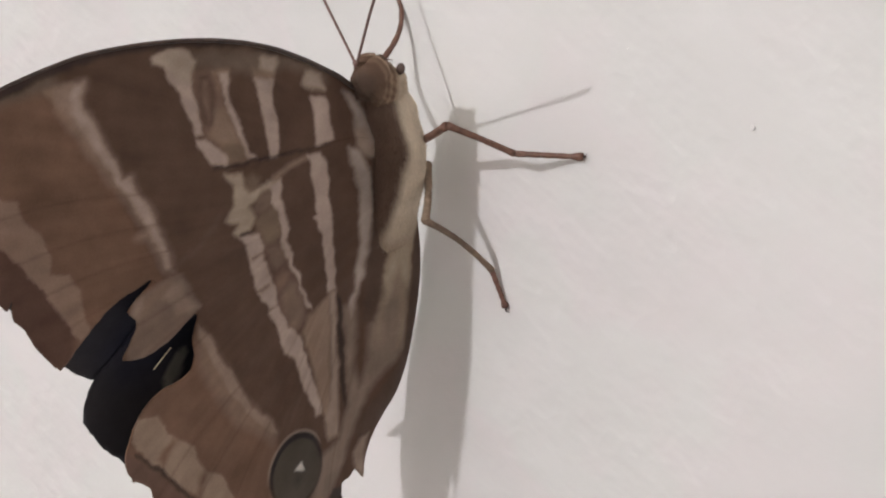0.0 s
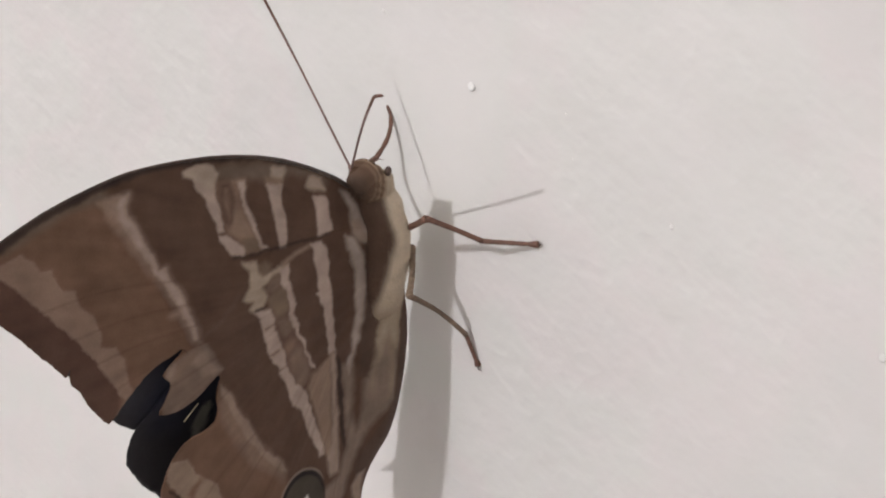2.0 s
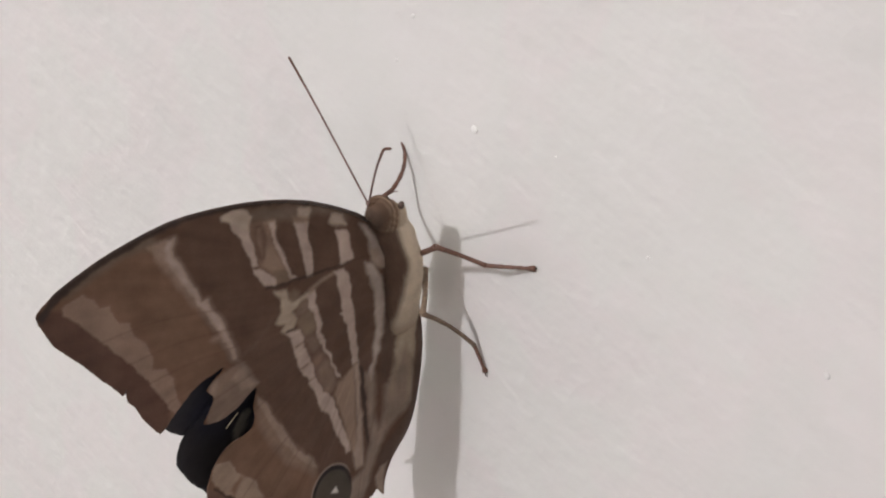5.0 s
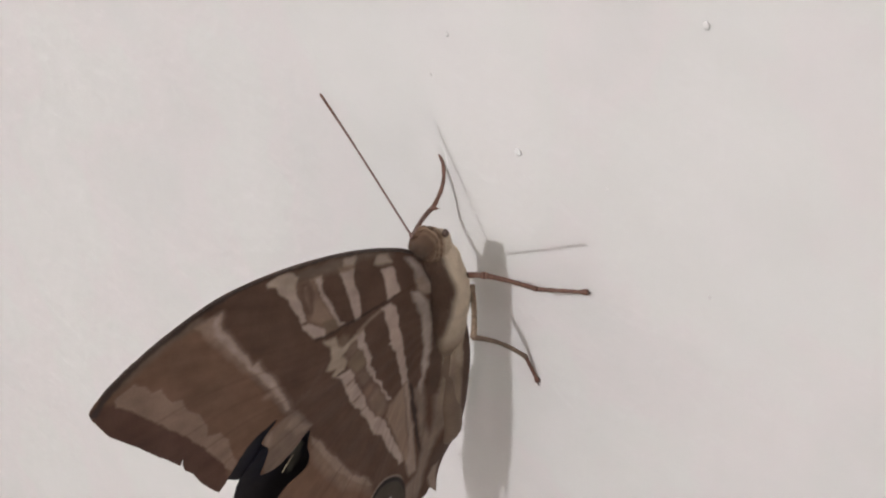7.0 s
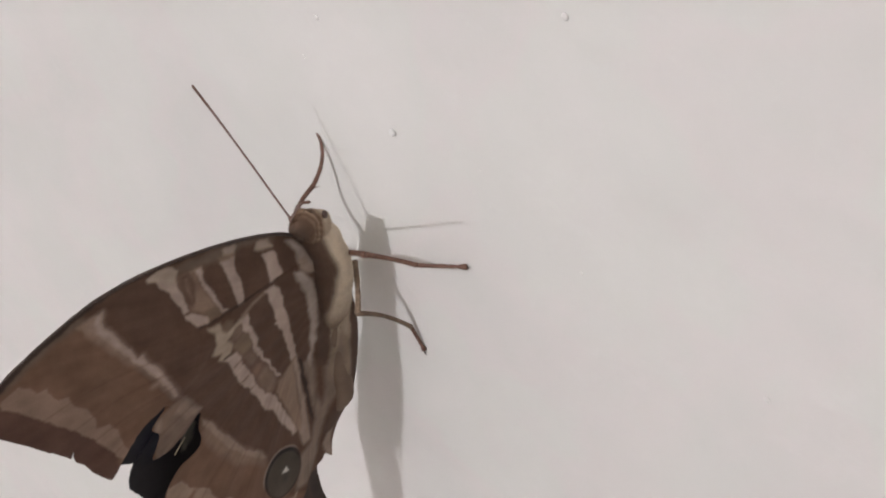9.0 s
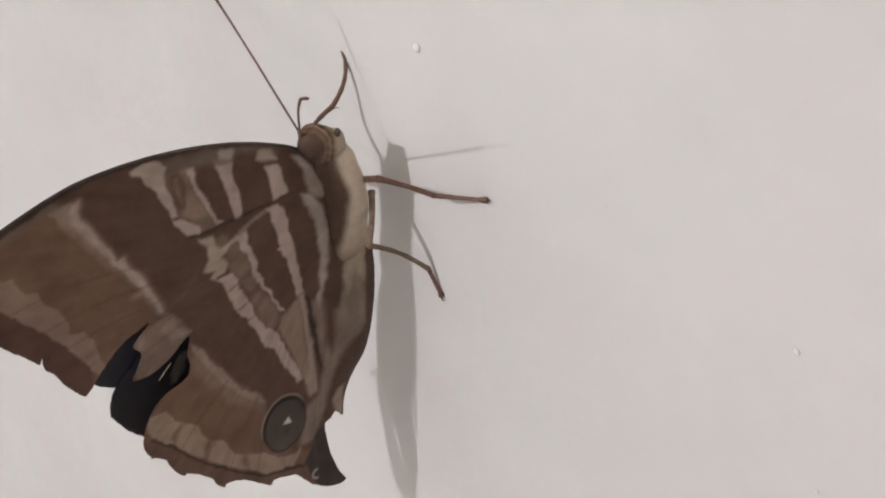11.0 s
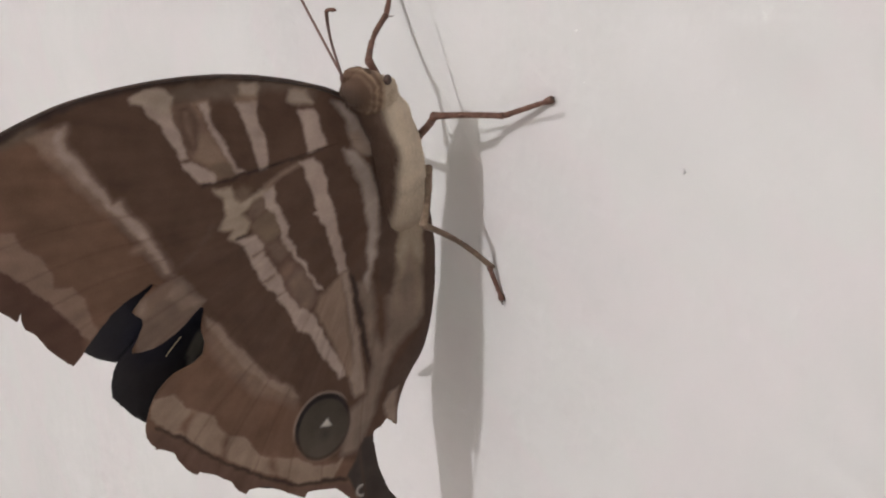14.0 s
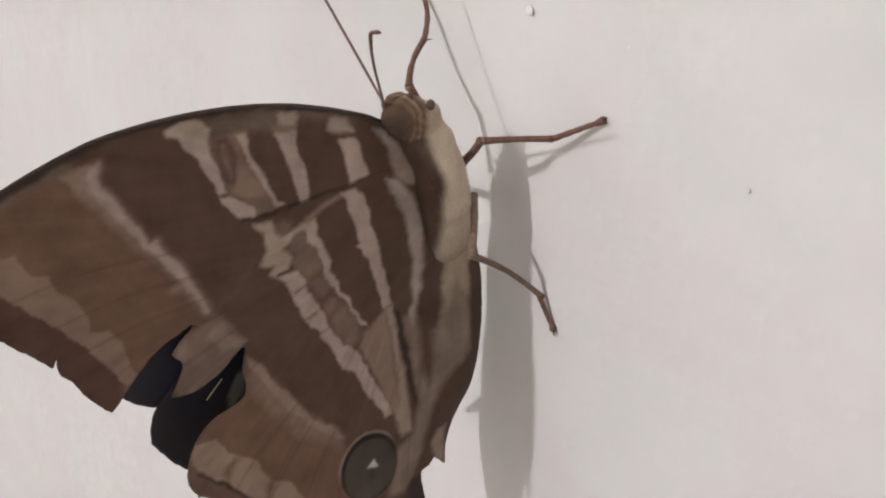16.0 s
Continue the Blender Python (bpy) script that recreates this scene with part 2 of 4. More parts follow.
# outlines in mm: out of the wall, up the wall
FORE = [(6.5, 18.7), (9.7, 23.9), (13.2, 26.4), (16.3, 28), (18.8, 29.7), (23.7, 32.3), (28.6, 34.5), (33, 35.9), (37, 36.7), (40.8, 37.1), (45.3, 37.2), (49.9, 37), (52.6, 36.7), (56.3, 35.9), (60, 34.9), (63.6, 33.7), (67.2, 32), (70.3, 30.3), (72.3, 28.7), (73.2, 27.9)]
FORE_MARGIN = [(73.4, 27.3), (73.1, 26.3), (72.6, 25.2), (72, 24), (70.9, 21.9), (68.8, 19.7), (66.6, 17.5), (64.1, 14.5), (62.7, 13.2), (60.7, 10.7), (60.4, 10.7), (60, 11.8), (60, 10.3), (59.8, 9.2), (58.8, 8.2), (57.6, 5.7), (56.4, 4.1), (55.1, 2.6)]
FORE_TORN = [(54.3, 3.4), (52.8, 5), (51.2, 6.5), (49.3, 8), (47.2, 9.2), (45.2, 9.9), (43.7, 10.4)]
FORE_HIDDEN = [(40.7, 6.6), (32.6, 2.5), (17.2, 7.4), (7.5, 11.1)]
HIND_TOP = [(5.6, 18.5), (10.5, 20.9), (16, 21.7), (19.8, 21.8), (28, 22), (33.4, 21.7), (36.4, 22), (38.1, 19.6), (39.6, 16.1), (40.9, 12.7)]
HIND_FLAP = [(43.3, 10.6), (45.3, 9), (46.9, 7.4), (45.9, 6.2), (45.9, 5.2), (46.9, 3.4), (47.9, 2), (46.1, 1.6), (43.8, 1.6), (41, 2.6), (38.9, 4.2), (37.6, 5.3)]
HIND_TORN = [(37.7, 4.1), (38.3, 1.6), (38, -0.2), (38.4, -2.2), (40.2, -3.1), (42.6, -3.4), (45.2, -4.8), (46.5, -6.9), (47.5, -10.5)]
HIND_MARGIN = [(47, -12.5), (46, -14.3), (46.5, -13.7), (44.1, -15.5), (43.1, -17.9), (42.2, -19.3), (41.3, -20.2), (40.9, -19.9), (38.8, -21.4), (36.6, -23.6), (36.1, -25), (34.8, -26.3), (34.3, -25.8), (31.5, -26.7), (30.2, -27.7), (27.4, -30.1), (26.1, -31.1), (25.4, -30.5), (22.3, -31.7), (20.6, -32.5), (17.7, -36.2), (15.3, -37.9), (13.1, -38.3), (11.7, -37.8), (13, -35.3), (13.7, -31.9), (13.7, -28.9), (13.5, -26.3)]
HIND_INNER = [(12, -26.1), (10.9, -25.4), (9.3, -27.1), (8.7, -24.5), (7.6, -20.9), (6.5, -18), (5.2, -15.4), (4.4, -12.2), (3.7, -8.6), (3.2, -4.4), (3.2, 1.1), (3.5, 7.2), (3.3, 12.8)]
FAR_FORE = [(14.1, 23.6), (18, 28.7), (27.7, 33.4), (36.3, 35.7), (44.8, 36.2), (52.1, 35.7), (59.5, 33.9), (66.8, 31), (71.2, 27.4), (70, 22.3), (64.8, 17.1), (59.4, 10.2), (54.4, 3.6), (51.5, 0.2), (49.8, -1.4), (47.9, -2.7), (43.6, -4.7), (30.9, -4), (15.2, 6.1), (10.3, 12.4)]
FAR_HIND = [(12.4, 20.1), (29.5, 20.3), (35.9, 18.9), (39.1, 9.5), (44.2, 0.8), (47.5, -2.2), (48.6, -5.4), (48.7, -8), (47.6, -10.1), (46.2, -12.3), (44.5, -13.9), (43.3, -15.3), (41.8, -16.9), (38.8, -21.2), (33.5, -26.7), (25.3, -31.4), (18.9, -34.1), (15.3, -32.1), (14.5, -26.4), (12, -21), (10.1, -15.1), (9.2, -7.4), (8.7, 1.4), (9.7, 12.3)]

# colours of the scales
TINT = {"base": (0.111, 0.064, 0.0445), "mid": (0.182, 0.1045, 0.0700), "rim": (0.112, 0.060, 0.0445), "band": (0.270, 0.182, 0.138), "scallop": (0.318, 0.230, 0.174),
        "tan": (0.285, 0.200, 0.150), "crest": (0.312, 0.226, 0.178), "blur": (0.236, 0.156, 0.116), "pale": (0.445, 0.348, 0.300), "olive": (0.44, 0.355, 0.29), "greyp": (0.36, 0.275, 0.225), "greyl": (0.395, 0.325, 0.285),
        "greyd": (0.245, 0.183, 0.146), "strand": (0.385, 0.315, 0.24), "edge": (0.060, 0.040, 0.034), "fold": (0.050, 0.032, 0.026), "cream": (0.435, 0.348, 0.272), "hair": (0.285, 0.22, 0.165),
        "loz": (0.215, 0.146, 0.111), "oloz": (0.202, 0.141, 0.100), "rlz": (0.225, 0.145, 0.108), "rust": (0.145, 0.088, 0.068), "costa": (0.175, 0.125, 0.095), "dusk": (0.115, 0.070, 0.052), "dark": (0.105, 0.067, 0.051),
        "flap": (0.190, 0.132, 0.102), "flaplight": (0.285, 0.208, 0.165), "tail": (0.062, 0.048, 0.042), "ring": (0.020, 0.016, 0.015), "eye": (0.080, 0.065, 0.051), "white": (0.64, 0.61, 0.56), "hem": (0.160, 0.094, 0.070), "seam": (0.124, 0.076, 0.056), "haze": (0.325, 0.232, 0.188), "outer": (0.425, 0.325, 0.275)}
FIELDS = []


def field(tint, outline):
    """One patch of scales of a colour, by its outline in mm."""
    FIELDS.append((tint, outline))


field("mid", [(55.8, 35.8), (53.5, 31.6), (49.8, 24.8), (45.9, 17), (42.3, 10.4), (40.7, 4.6), (54.6, 0.7), (75.1, 27.1), (70.3, 30.9), (63.6, 34.3)])
field("mid", [(38.2, 2.5), (32.4, -5.7), (28.8, -11.9), (23.9, -17.3), (25.2, -24.8), (17.3, -29.3), (11.6, -40.5), (51.1, -26.4), (48.8, -8.7), (40.2, -0.4)])
field("rim", [(73.8, 28.2), (69.1, 27.2), (66.8, 24.5), (64.3, 21.5), (61.7, 18.6), (59.5, 16.2), (57.3, 13.2), (54.6, 9.3), (53, 6.2), (54.4, 1.8), (58.2, 5), (61.6, 10.4), (66.7, 16.5), (71.8, 22.4)])
field("hem", [(47.7, -9.6), (42.3, -14.1), (37, -20.4), (31.3, -25.5), (25.2, -29.6), (18.7, -32.1), (16.5, -35.4), (21.4, -34.9), (40.4, -22.7), (48.6, -13)])
field("band", [(69.4, 27.6), (68, 28.4), (66.3, 28.9), (64.7, 27.8), (63.9, 26.3), (62.3, 26), (61.6, 24.1), (61, 23.1), (59.2, 22.5), (58.8, 20.6), (56.8, 18.4), (55.8, 16), (55.7, 13.7), (53.7, 13.1), (52.4, 11.3), (52, 8.7), (51.5, 6.5), (52.6, 5.4), (53.3, 6.4), (54.7, 9.1), (57.3, 12.9), (59.5, 16), (61.7, 18.4), (64.3, 21.3), (66.8, 24.2), (69.2, 26.4)])
field("scallop", [(46.1, -5.9), (43, -6.5), (41.6, -9.2), (39.6, -11.1), (37.8, -12.2), (37.1, -15.1), (36.1, -16.1), (34, -17.1), (32.2, -21), (30.1, -22.5), (26.4, -24.3), (23.6, -27.1), (20.5, -28.3), (18.8, -27.8), (21, -30.5), (26.5, -28.4), (30.1, -25.4), (33, -23.3), (35.9, -20.6), (38, -18.3), (40.2, -16.4), (42.8, -13.3), (45, -10.9), (46.7, -8.6)])
field("mid", [(42.9, -12.2), (42.5, -11.6), (41, -10.1), (40.3, -10.7), (41.2, -12.2), (42.3, -13.7)])
field("mid", [(37.6, -18.5), (37.3, -17), (36.7, -15.7), (36, -16.3), (36.7, -17.9), (37, -19.5)])
field("mid", [(30.8, -24.4), (30.8, -22.8), (30.3, -21.9), (29.8, -23.1), (29.9, -25.2)])
field("costa", [(70.8, 29.3), (67.2, 32), (60, 34.5), (54.9, 35.5), (54.5, 33.8), (60, 33.1), (64.6, 31.1), (67.3, 29.7), (69, 29.2)])
field("costa", [(41.5, 35.6), (36.5, 35.7), (30.9, 34.7), (26.5, 33.5), (23.4, 32.1), (20.2, 29.9), (20.2, 29), (23.3, 30.6), (26.4, 31.9), (30.9, 32), (35.2, 33), (38.6, 33.7), (39.6, 34.5)])
field("edge", [(73.7, 26.7), (70.3, 30.5), (63.6, 34), (56.3, 36.3), (49.9, 37.3), (40.8, 37.4), (33, 36.2), (23.9, 32.9), (23.7, 32), (32.9, 35.4), (40.7, 36.4), (49.9, 36.2), (56.3, 34.9), (63.7, 32.5), (69.5, 29.1), (71.5, 27.1), (72.4, 25.9)])
field("tan", [(56, 33.7), (54.5, 33.9), (52.8, 34), (53, 31.6), (54.2, 31.6), (55.3, 32.8)])
field("haze", [(54.5, 33.6), (53.2, 33.9), (51.5, 34), (52.1, 32.6), (51.8, 31.3), (50.6, 29.4), (49.7, 27.2), (48.7, 25.6), (48.1, 24.3), (47.7, 23), (46.8, 23.1), (46.3, 21.7), (45.4, 20.3), (44.4, 19.1), (44.1, 17.8), (43.4, 16.4), (42.5, 14.5), (41.7, 12.2), (41.3, 10.8), (42.4, 11.6), (43.6, 14.1), (44.5, 15.7), (45.7, 15.8), (44.7, 16.9), (45.6, 18.2), (46.7, 19.6), (47.6, 21.3), (48.9, 22.9), (49.6, 24.2), (50.9, 25.9), (51.9, 27.7), (53, 29.2), (54, 30.9), (54.6, 32.1)])
field("outer", [(52.7, 33.8), (51.5, 34), (52.1, 32.6), (51.8, 31.3), (50.6, 29.4), (49.7, 27.2), (48.7, 25.6), (48.1, 24.3), (47.7, 23), (46.8, 23.1), (46.3, 21.7), (45.4, 20.3), (44.4, 19.1), (44.1, 17.8), (43.4, 16.4), (42.5, 14.5), (41.7, 12.2), (41.3, 10.8), (42.4, 12.5), (43.4, 14.6), (44.2, 16.3), (45, 17.6), (46, 19.1), (47.1, 21), (48.2, 22.4), (49.1, 24.3), (50.2, 26), (51.2, 27.9), (52, 29.4), (52.9, 30.9), (53.1, 32.5)])
field("blur", [(37.5, 3.2), (35.5, 0.6), (33.5, -3.1), (30.6, -7.8), (27.9, -11.2), (26.3, -12.7), (25.4, -14.6), (26.1, -16.2), (27.4, -14.7), (29.4, -12.9), (31.8, -11.4), (33.6, -8.8), (35, -6.5), (36.4, -4.1), (37.3, -2), (37.9, 0.4)])
field("crest", [(37.5, 3.2), (36.5, 2), (35.5, 0.6), (34.5, -1.2), (33.5, -3.1), (32, -5.4), (30.6, -7.8), (29.5, -9.8), (27.9, -11.2), (26.3, -12.7), (25.4, -14.6), (26.5, -14.2), (28, -12.3), (29.6, -10.9), (31.1, -9.1), (32.6, -6.9), (34, -4.6), (35.4, -2.1), (36.6, 0.3), (37.5, 1.8)])
field("rlz", [(38.9, 33.2), (37.4, 33.2), (36.6, 33.1), (35.2, 31.8), (34.7, 29.4), (33.6, 26.8), (32.3, 24.2), (32, 22.5), (34.5, 22.3), (35.5, 24.3), (37.5, 25.8), (37.7, 27.4), (38.4, 30.5)])
field("dusk", [(38.3, 32.8), (37, 32.9), (36.1, 31.3), (36, 29), (36.2, 27.3), (37, 26.7), (37.5, 27.3), (38, 29.6)])
field("rlz", [(37.8, 32.1), (37.1, 32.2), (36.6, 30.5), (36.5, 28.4), (36.9, 27.3), (37.1, 28), (37.6, 29.9)])
field("tan", [(36, 28.6), (34.8, 28.3), (33.9, 26.5), (33.1, 24.8), (33.9, 24.1), (35.7, 25.1), (37, 26), (36.2, 26.9)])
field("oloz", [(35.5, 24.3), (33.9, 24.6), (32.3, 23.8), (32, 22.5), (34.5, 22.3)])
field("pale", [(43.7, 35.7), (42.1, 36.2), (39.7, 35.6), (38.9, 34.3), (39, 32.7), (38.6, 30.5), (38, 27.8), (37.8, 26.3), (38.8, 26.1), (39.1, 27.6), (39.9, 29.3), (40.6, 31.2), (41.8, 32.9), (42.3, 34.3), (43.5, 34.9)])
field("olive", [(43.7, 35.7), (42.1, 36.2), (39.7, 35.6), (38.9, 34.3), (38.9, 32.2), (40.6, 32.4), (41.9, 34.2), (43.5, 34.9)])
field("pale", [(38.7, 25.8), (37.5, 25.7), (35.7, 24.2), (34.8, 23.3), (34.5, 22.2), (35.6, 22.2), (36.6, 22.5), (37.6, 24.1), (38.6, 25)])
field("tan", [(36.7, 33.1), (35.7, 33.2), (34.5, 32.9), (34.3, 31.8), (35.2, 32.1)])
field("pale", [(35.8, 32.7), (34.5, 32.6), (34.3, 31.3), (34.2, 29.6), (33.4, 28.2), (32.7, 26.4), (32.2, 24.6), (31.8, 23.3), (30.8, 22.3), (31.9, 22.4), (32.5, 23.7), (33.1, 25.6), (34, 27.5), (34.7, 29.2), (34.9, 30.8)])
field("olive", [(30.5, 33.7), (29.8, 33.9), (28.3, 33.4), (27.9, 32.5), (28.2, 31.5), (29.5, 31.7), (30.4, 32.5)])
field("tan", [(31.6, 32.6), (28.1, 31.6), (28.1, 30.5), (30.9, 31.2)])
field("pale", [(30.9, 31.5), (28.1, 30.8), (28.1, 30), (28.1, 28.1), (27.7, 26.5), (27.3, 25), (27.6, 21.8), (28.9, 21.9), (29.2, 24), (29.3, 26.1), (29.6, 27.2), (30.2, 29.3), (30.7, 31)])
field("olive", [(23.7, 30.9), (22.9, 31), (21.4, 30.2), (20.9, 29.1), (20.3, 28.1), (22.2, 28.6), (23.7, 29.4)])
field("pale", [(22.7, 28.1), (20.4, 27.4), (19.7, 26.3), (19.5, 23.9), (18.9, 22), (20.5, 21.9), (21.9, 21.8), (21.9, 23.8), (22, 25.5), (22.5, 27.3)])
field("greyd", [(14.7, -0.9), (12.5, -1.2), (11.9, -5.5), (12.3, -10), (11.3, -13.1), (10.4, -8.6), (10.7, -4.8), (9.2, -1.5), (8.2, 6.2), (5.8, 6.3), (5.6, -2.4), (5.4, -8.9), (7.9, -11), (9.8, -13.5), (11.1, -18.1), (12, -20.7), (12.9, -23.2), (16.5, -27.9), (19.4, -27.5), (17.3, -21), (14.2, -19.7), (13.1, -15.4), (13.4, -9.6)])
field("dark", [(16.3, 27.5), (11.2, 25.4), (8.9, 20), (8.2, 15.6), (8.8, 9.4), (8.6, 6.2), (9.3, 0.3), (10.1, -4), (11.4, -3.8), (11.4, 4.3), (11.1, 10.9), (12.5, 15.6), (13, 19.1), (14.4, 23.7)])
field("greyl", [(17.8, 27.7), (16.7, 27.3), (15.2, 25.7), (13.8, 23.5), (12.9, 21.2), (12, 18.8), (13.3, 18.9), (15, 20.6), (15.4, 22.5), (16.1, 24.7), (17.2, 26.6)])
field("greyp", [(15.8, 22.7), (14.5, 22.7), (12.7, 20.2), (11.9, 18.6), (13.9, 19.4), (15.4, 20.7)])
field("greyl", [(16.7, 20.7), (14.8, 19.8), (13.2, 17.4), (11.6, 14), (11.1, 11.3), (11.3, 6.8), (11.7, 2.6), (12.3, 0.5), (13, -2.9), (13.8, -0.3), (13.1, 3), (12.7, 7.2), (13.4, 10.9), (14, 14.5), (15.2, 17.1)])
field("tan", [(28.5, 19.7), (25.9, 20.6), (23, 21.1), (23.1, 20.5), (25.9, 19.9), (27.9, 19)])
field("pale", [(23.1, 21.1), (21, 20.9), (19.8, 19.1), (19.1, 16.9), (18.8, 14.7), (18, 11.9), (17.7, 9.2), (17.1, 6.3), (16.7, 4.4), (16.3, 2), (17.8, 2), (18.4, 5.1), (19, 7.6), (19.8, 10.5), (20.9, 12.2), (21.5, 12.7), (20.6, 13.1), (21.2, 14.8), (21.8, 17.1), (22.3, 19.2)])
field("rust", [(31.2, 16.1), (28.4, 16.1), (26.4, 14.8), (25.5, 11.5), (24.7, 8.4), (23.4, 6.2), (21.7, 2.1), (20.9, -0), (22.7, -2.9), (23.8, -2), (25.3, 0.8), (26.7, 4.2), (28.5, 8.3), (30, 12.7)])
field("loz", [(31.2, 16.6), (30.3, 17.9), (28.5, 18), (28.5, 16.1), (29.7, 15.7), (30.9, 15.8)])
field("oloz", [(31, 14.6), (29.7, 15.7), (27.7, 15.6), (26.7, 14.4), (26.5, 11.6), (27.2, 10.9), (28.8, 11.4), (29.9, 12.9)])
field("loz", [(28.4, 10.7), (26.7, 10.8), (25.4, 9.1), (25.7, 8), (26.5, 7.4), (27.9, 8.5)])
field("rlz", [(26.6, 6.4), (25.6, 7.1), (24.5, 6.4), (24.9, 5.2), (25.8, 4.4), (26.6, 5.3)])
field("loz", [(25.4, 4.2), (24.3, 5.5), (23.3, 4.7), (22, 1.9), (21.2, -0.4), (22.8, -2), (24, -0.6), (25.4, 2.3)])
field("cream", [(35.3, 21.3), (32.8, 21.1), (32.7, 19.5), (31.9, 18.7), (30.2, 18.9), (28.4, 19.3), (27.1, 19), (27, 18), (28.5, 18.3), (30.3, 18), (31.9, 16.9), (30.8, 15.4), (31.4, 14), (33.2, 13.3), (33.9, 14.1), (33.3, 15.2), (35.1, 15.8), (34.1, 17.6), (34.4, 19.8)])
field("oloz", [(32.6, 20.2), (31.6, 20.6), (30.1, 20), (30.6, 18.9), (31.9, 18.8), (32.5, 19.3)])
field("pale", [(28.5, 18.6), (27.1, 19), (26.9, 16.5), (26.1, 15.2), (25.3, 12.5), (25.4, 10.9), (24.2, 8.9), (24.2, 7.8), (22.8, 5.7), (22.3, 4), (21.6, 2.4), (20.3, 0.6), (21, 0.6), (21.9, 2.2), (22.7, 4.2), (23.5, 5.9), (24.7, 7.5), (25.1, 8.4), (26.2, 10.6), (26.5, 13), (27.2, 15.2), (28.4, 16.4)])
field("pale", [(33.2, 13.3), (31.4, 13.4), (30.2, 13.1), (28.8, 10.9), (28.8, 9.5), (27.5, 7), (26.1, 4), (26, 2.8), (24, -0.9), (22.7, -2.8), (22.2, -3.4), (21.2, -6.2), (23.4, -4.1), (25.2, -2.1), (25.9, -0.4), (27.4, 2), (27.5, 2.8), (29.3, 5), (29.5, 5.9), (31, 9.3), (31.1, 10.1), (31.8, 12)])
field("rust", [(30.6, 9.9), (28.8, 10.3), (28.8, 10.1), (30.5, 9.7)])
field("rust", [(29.5, 5.4), (27.5, 5.7), (27.5, 5.5), (29.4, 5.2)])
field("rust", [(27.4, 2.4), (26, 2.7), (26, 2.6), (27.3, 2.2)])
field("fold", [(33.1, 13.7), (31.9, 13.8), (31, 13.7), (31.1, 13.5), (31.9, 13.5), (33, 13.3)])
field("pale", [(23.7, -1), (22, -2.6), (21.3, -4.7), (20.5, -6.9), (19.3, -9.7), (18, -12.1), (17.3, -14.8), (18.3, -15), (19.5, -12.8), (21.2, -9.7), (22.3, -6.7), (22.9, -5.5), (24.6, -4.1), (25.2, -2.1)])
field("tan", [(20.8, -0.2), (19.6, 0.4), (17.3, 1.6), (16.7, -2.7), (16.4, -8.3), (15.8, -14.2), (16.2, -16.3), (17.3, -14.8), (18.8, -9.9), (20.8, -4.5), (21.8, -2.2)])
field("greyp", [(17.3, 2), (16.2, 1.7), (15.5, -3.3), (14.8, -9), (14.3, -16.3), (14.4, -19.1), (16.1, -19.2), (16.8, -16), (15.8, -13.7), (16.2, -6.6), (16.7, -1.8)])
field("fold", [(15.8, 1.2), (15, 0.5), (14.3, -4.7), (13.6, -9.5), (13, -14.4), (13.3, -15.5), (13.9, -13.1), (14.4, -9.2), (15.1, -4.3), (15.5, -1)])
field("dusk", [(14.5, 2.5), (13, 3), (12.8, 0.7), (13.9, -0.5), (15.1, 0.6)])
field("hair", [(8.3, 14.8), (2.2, 12.3), (4.1, 8), (5.8, 4.7), (5.8, -0.4), (5.6, -6), (6.7, -8.4), (7, -1.9), (7.6, 3.5), (8.6, -1.6), (9, -7), (9.7, -6), (9.2, 0.3), (8.5, 6.2)])
field("strand", [(8.1, 11.6), (2.7, 9.6), (4.1, 7.2), (5.5, 4.6), (6.1, 0.5), (6.6, 1.6), (7.3, 3.9), (8.1, 1.9), (8.6, -1.6), (8.8, 2), (8.4, 7)])
field("dark", [(4.5, 6.4), (3.1, 4.3), (1.7, -1.7), (1.7, -7.3), (2.5, -11.6), (5, -16.4), (7.9, -20), (10.1, -21.8), (11, -19.7), (9.3, -15.7), (7.5, -12), (5.6, -9.8), (4.9, -6.4), (4.9, -0.9), (5.1, 4.4)])
field("greyp", [(11.2, -23), (10, -21.2), (8.7, -20.8), (9.1, -24.4), (9.2, -27.4), (10.9, -25.4)])
field("flap", [(46.3, 8.9), (44.1, 9.3), (41.4, 10.6), (40.2, 10.4), (37.3, 5.7), (38.8, 2.8), (40.5, 1), (45.3, 0.5), (47.4, 2.1)])
field("flaplight", [(42.6, 8.2), (41.4, 9.6), (40.2, 9.6), (39.7, 7.5), (37.6, 5.8), (38.9, 5.2), (40.6, 5.9), (41.4, 7.1)])
field("loz", [(44.8, 8.3), (42.2, 10.2), (40.6, 10.4), (41.9, 8.8), (43.7, 7.6), (44.7, 6.3)])
field("flaplight", [(46.6, 6.7), (45.8, 8.4), (45, 8.6), (45.3, 6.5)])
field("seam", [(41.8, 11.2), (38.6, 14), (35.9, 16.9), (35.5, 16.4), (38.2, 13.4), (41.3, 10.7)])
# the hindwing edge's shade on the forewing, painted as a thin dark line
field("fold", [(36.6, 22.3), (30.2, 22.2), (23.4, 21.9), (19.3, 21.8), (19.3, 21.6), (23.4, 21.6), (30.2, 21.8), (36.6, 22)])
field("fold", [(46.1, -10.1), (42.3, -13.9), (37, -20), (31.3, -25.1), (26.5, -28.4), (18.7, -31.3), (18.7, -31.9), (26.5, -29), (31.3, -25.7), (37, -20.6), (42.3, -14.6), (46, -10.7)])
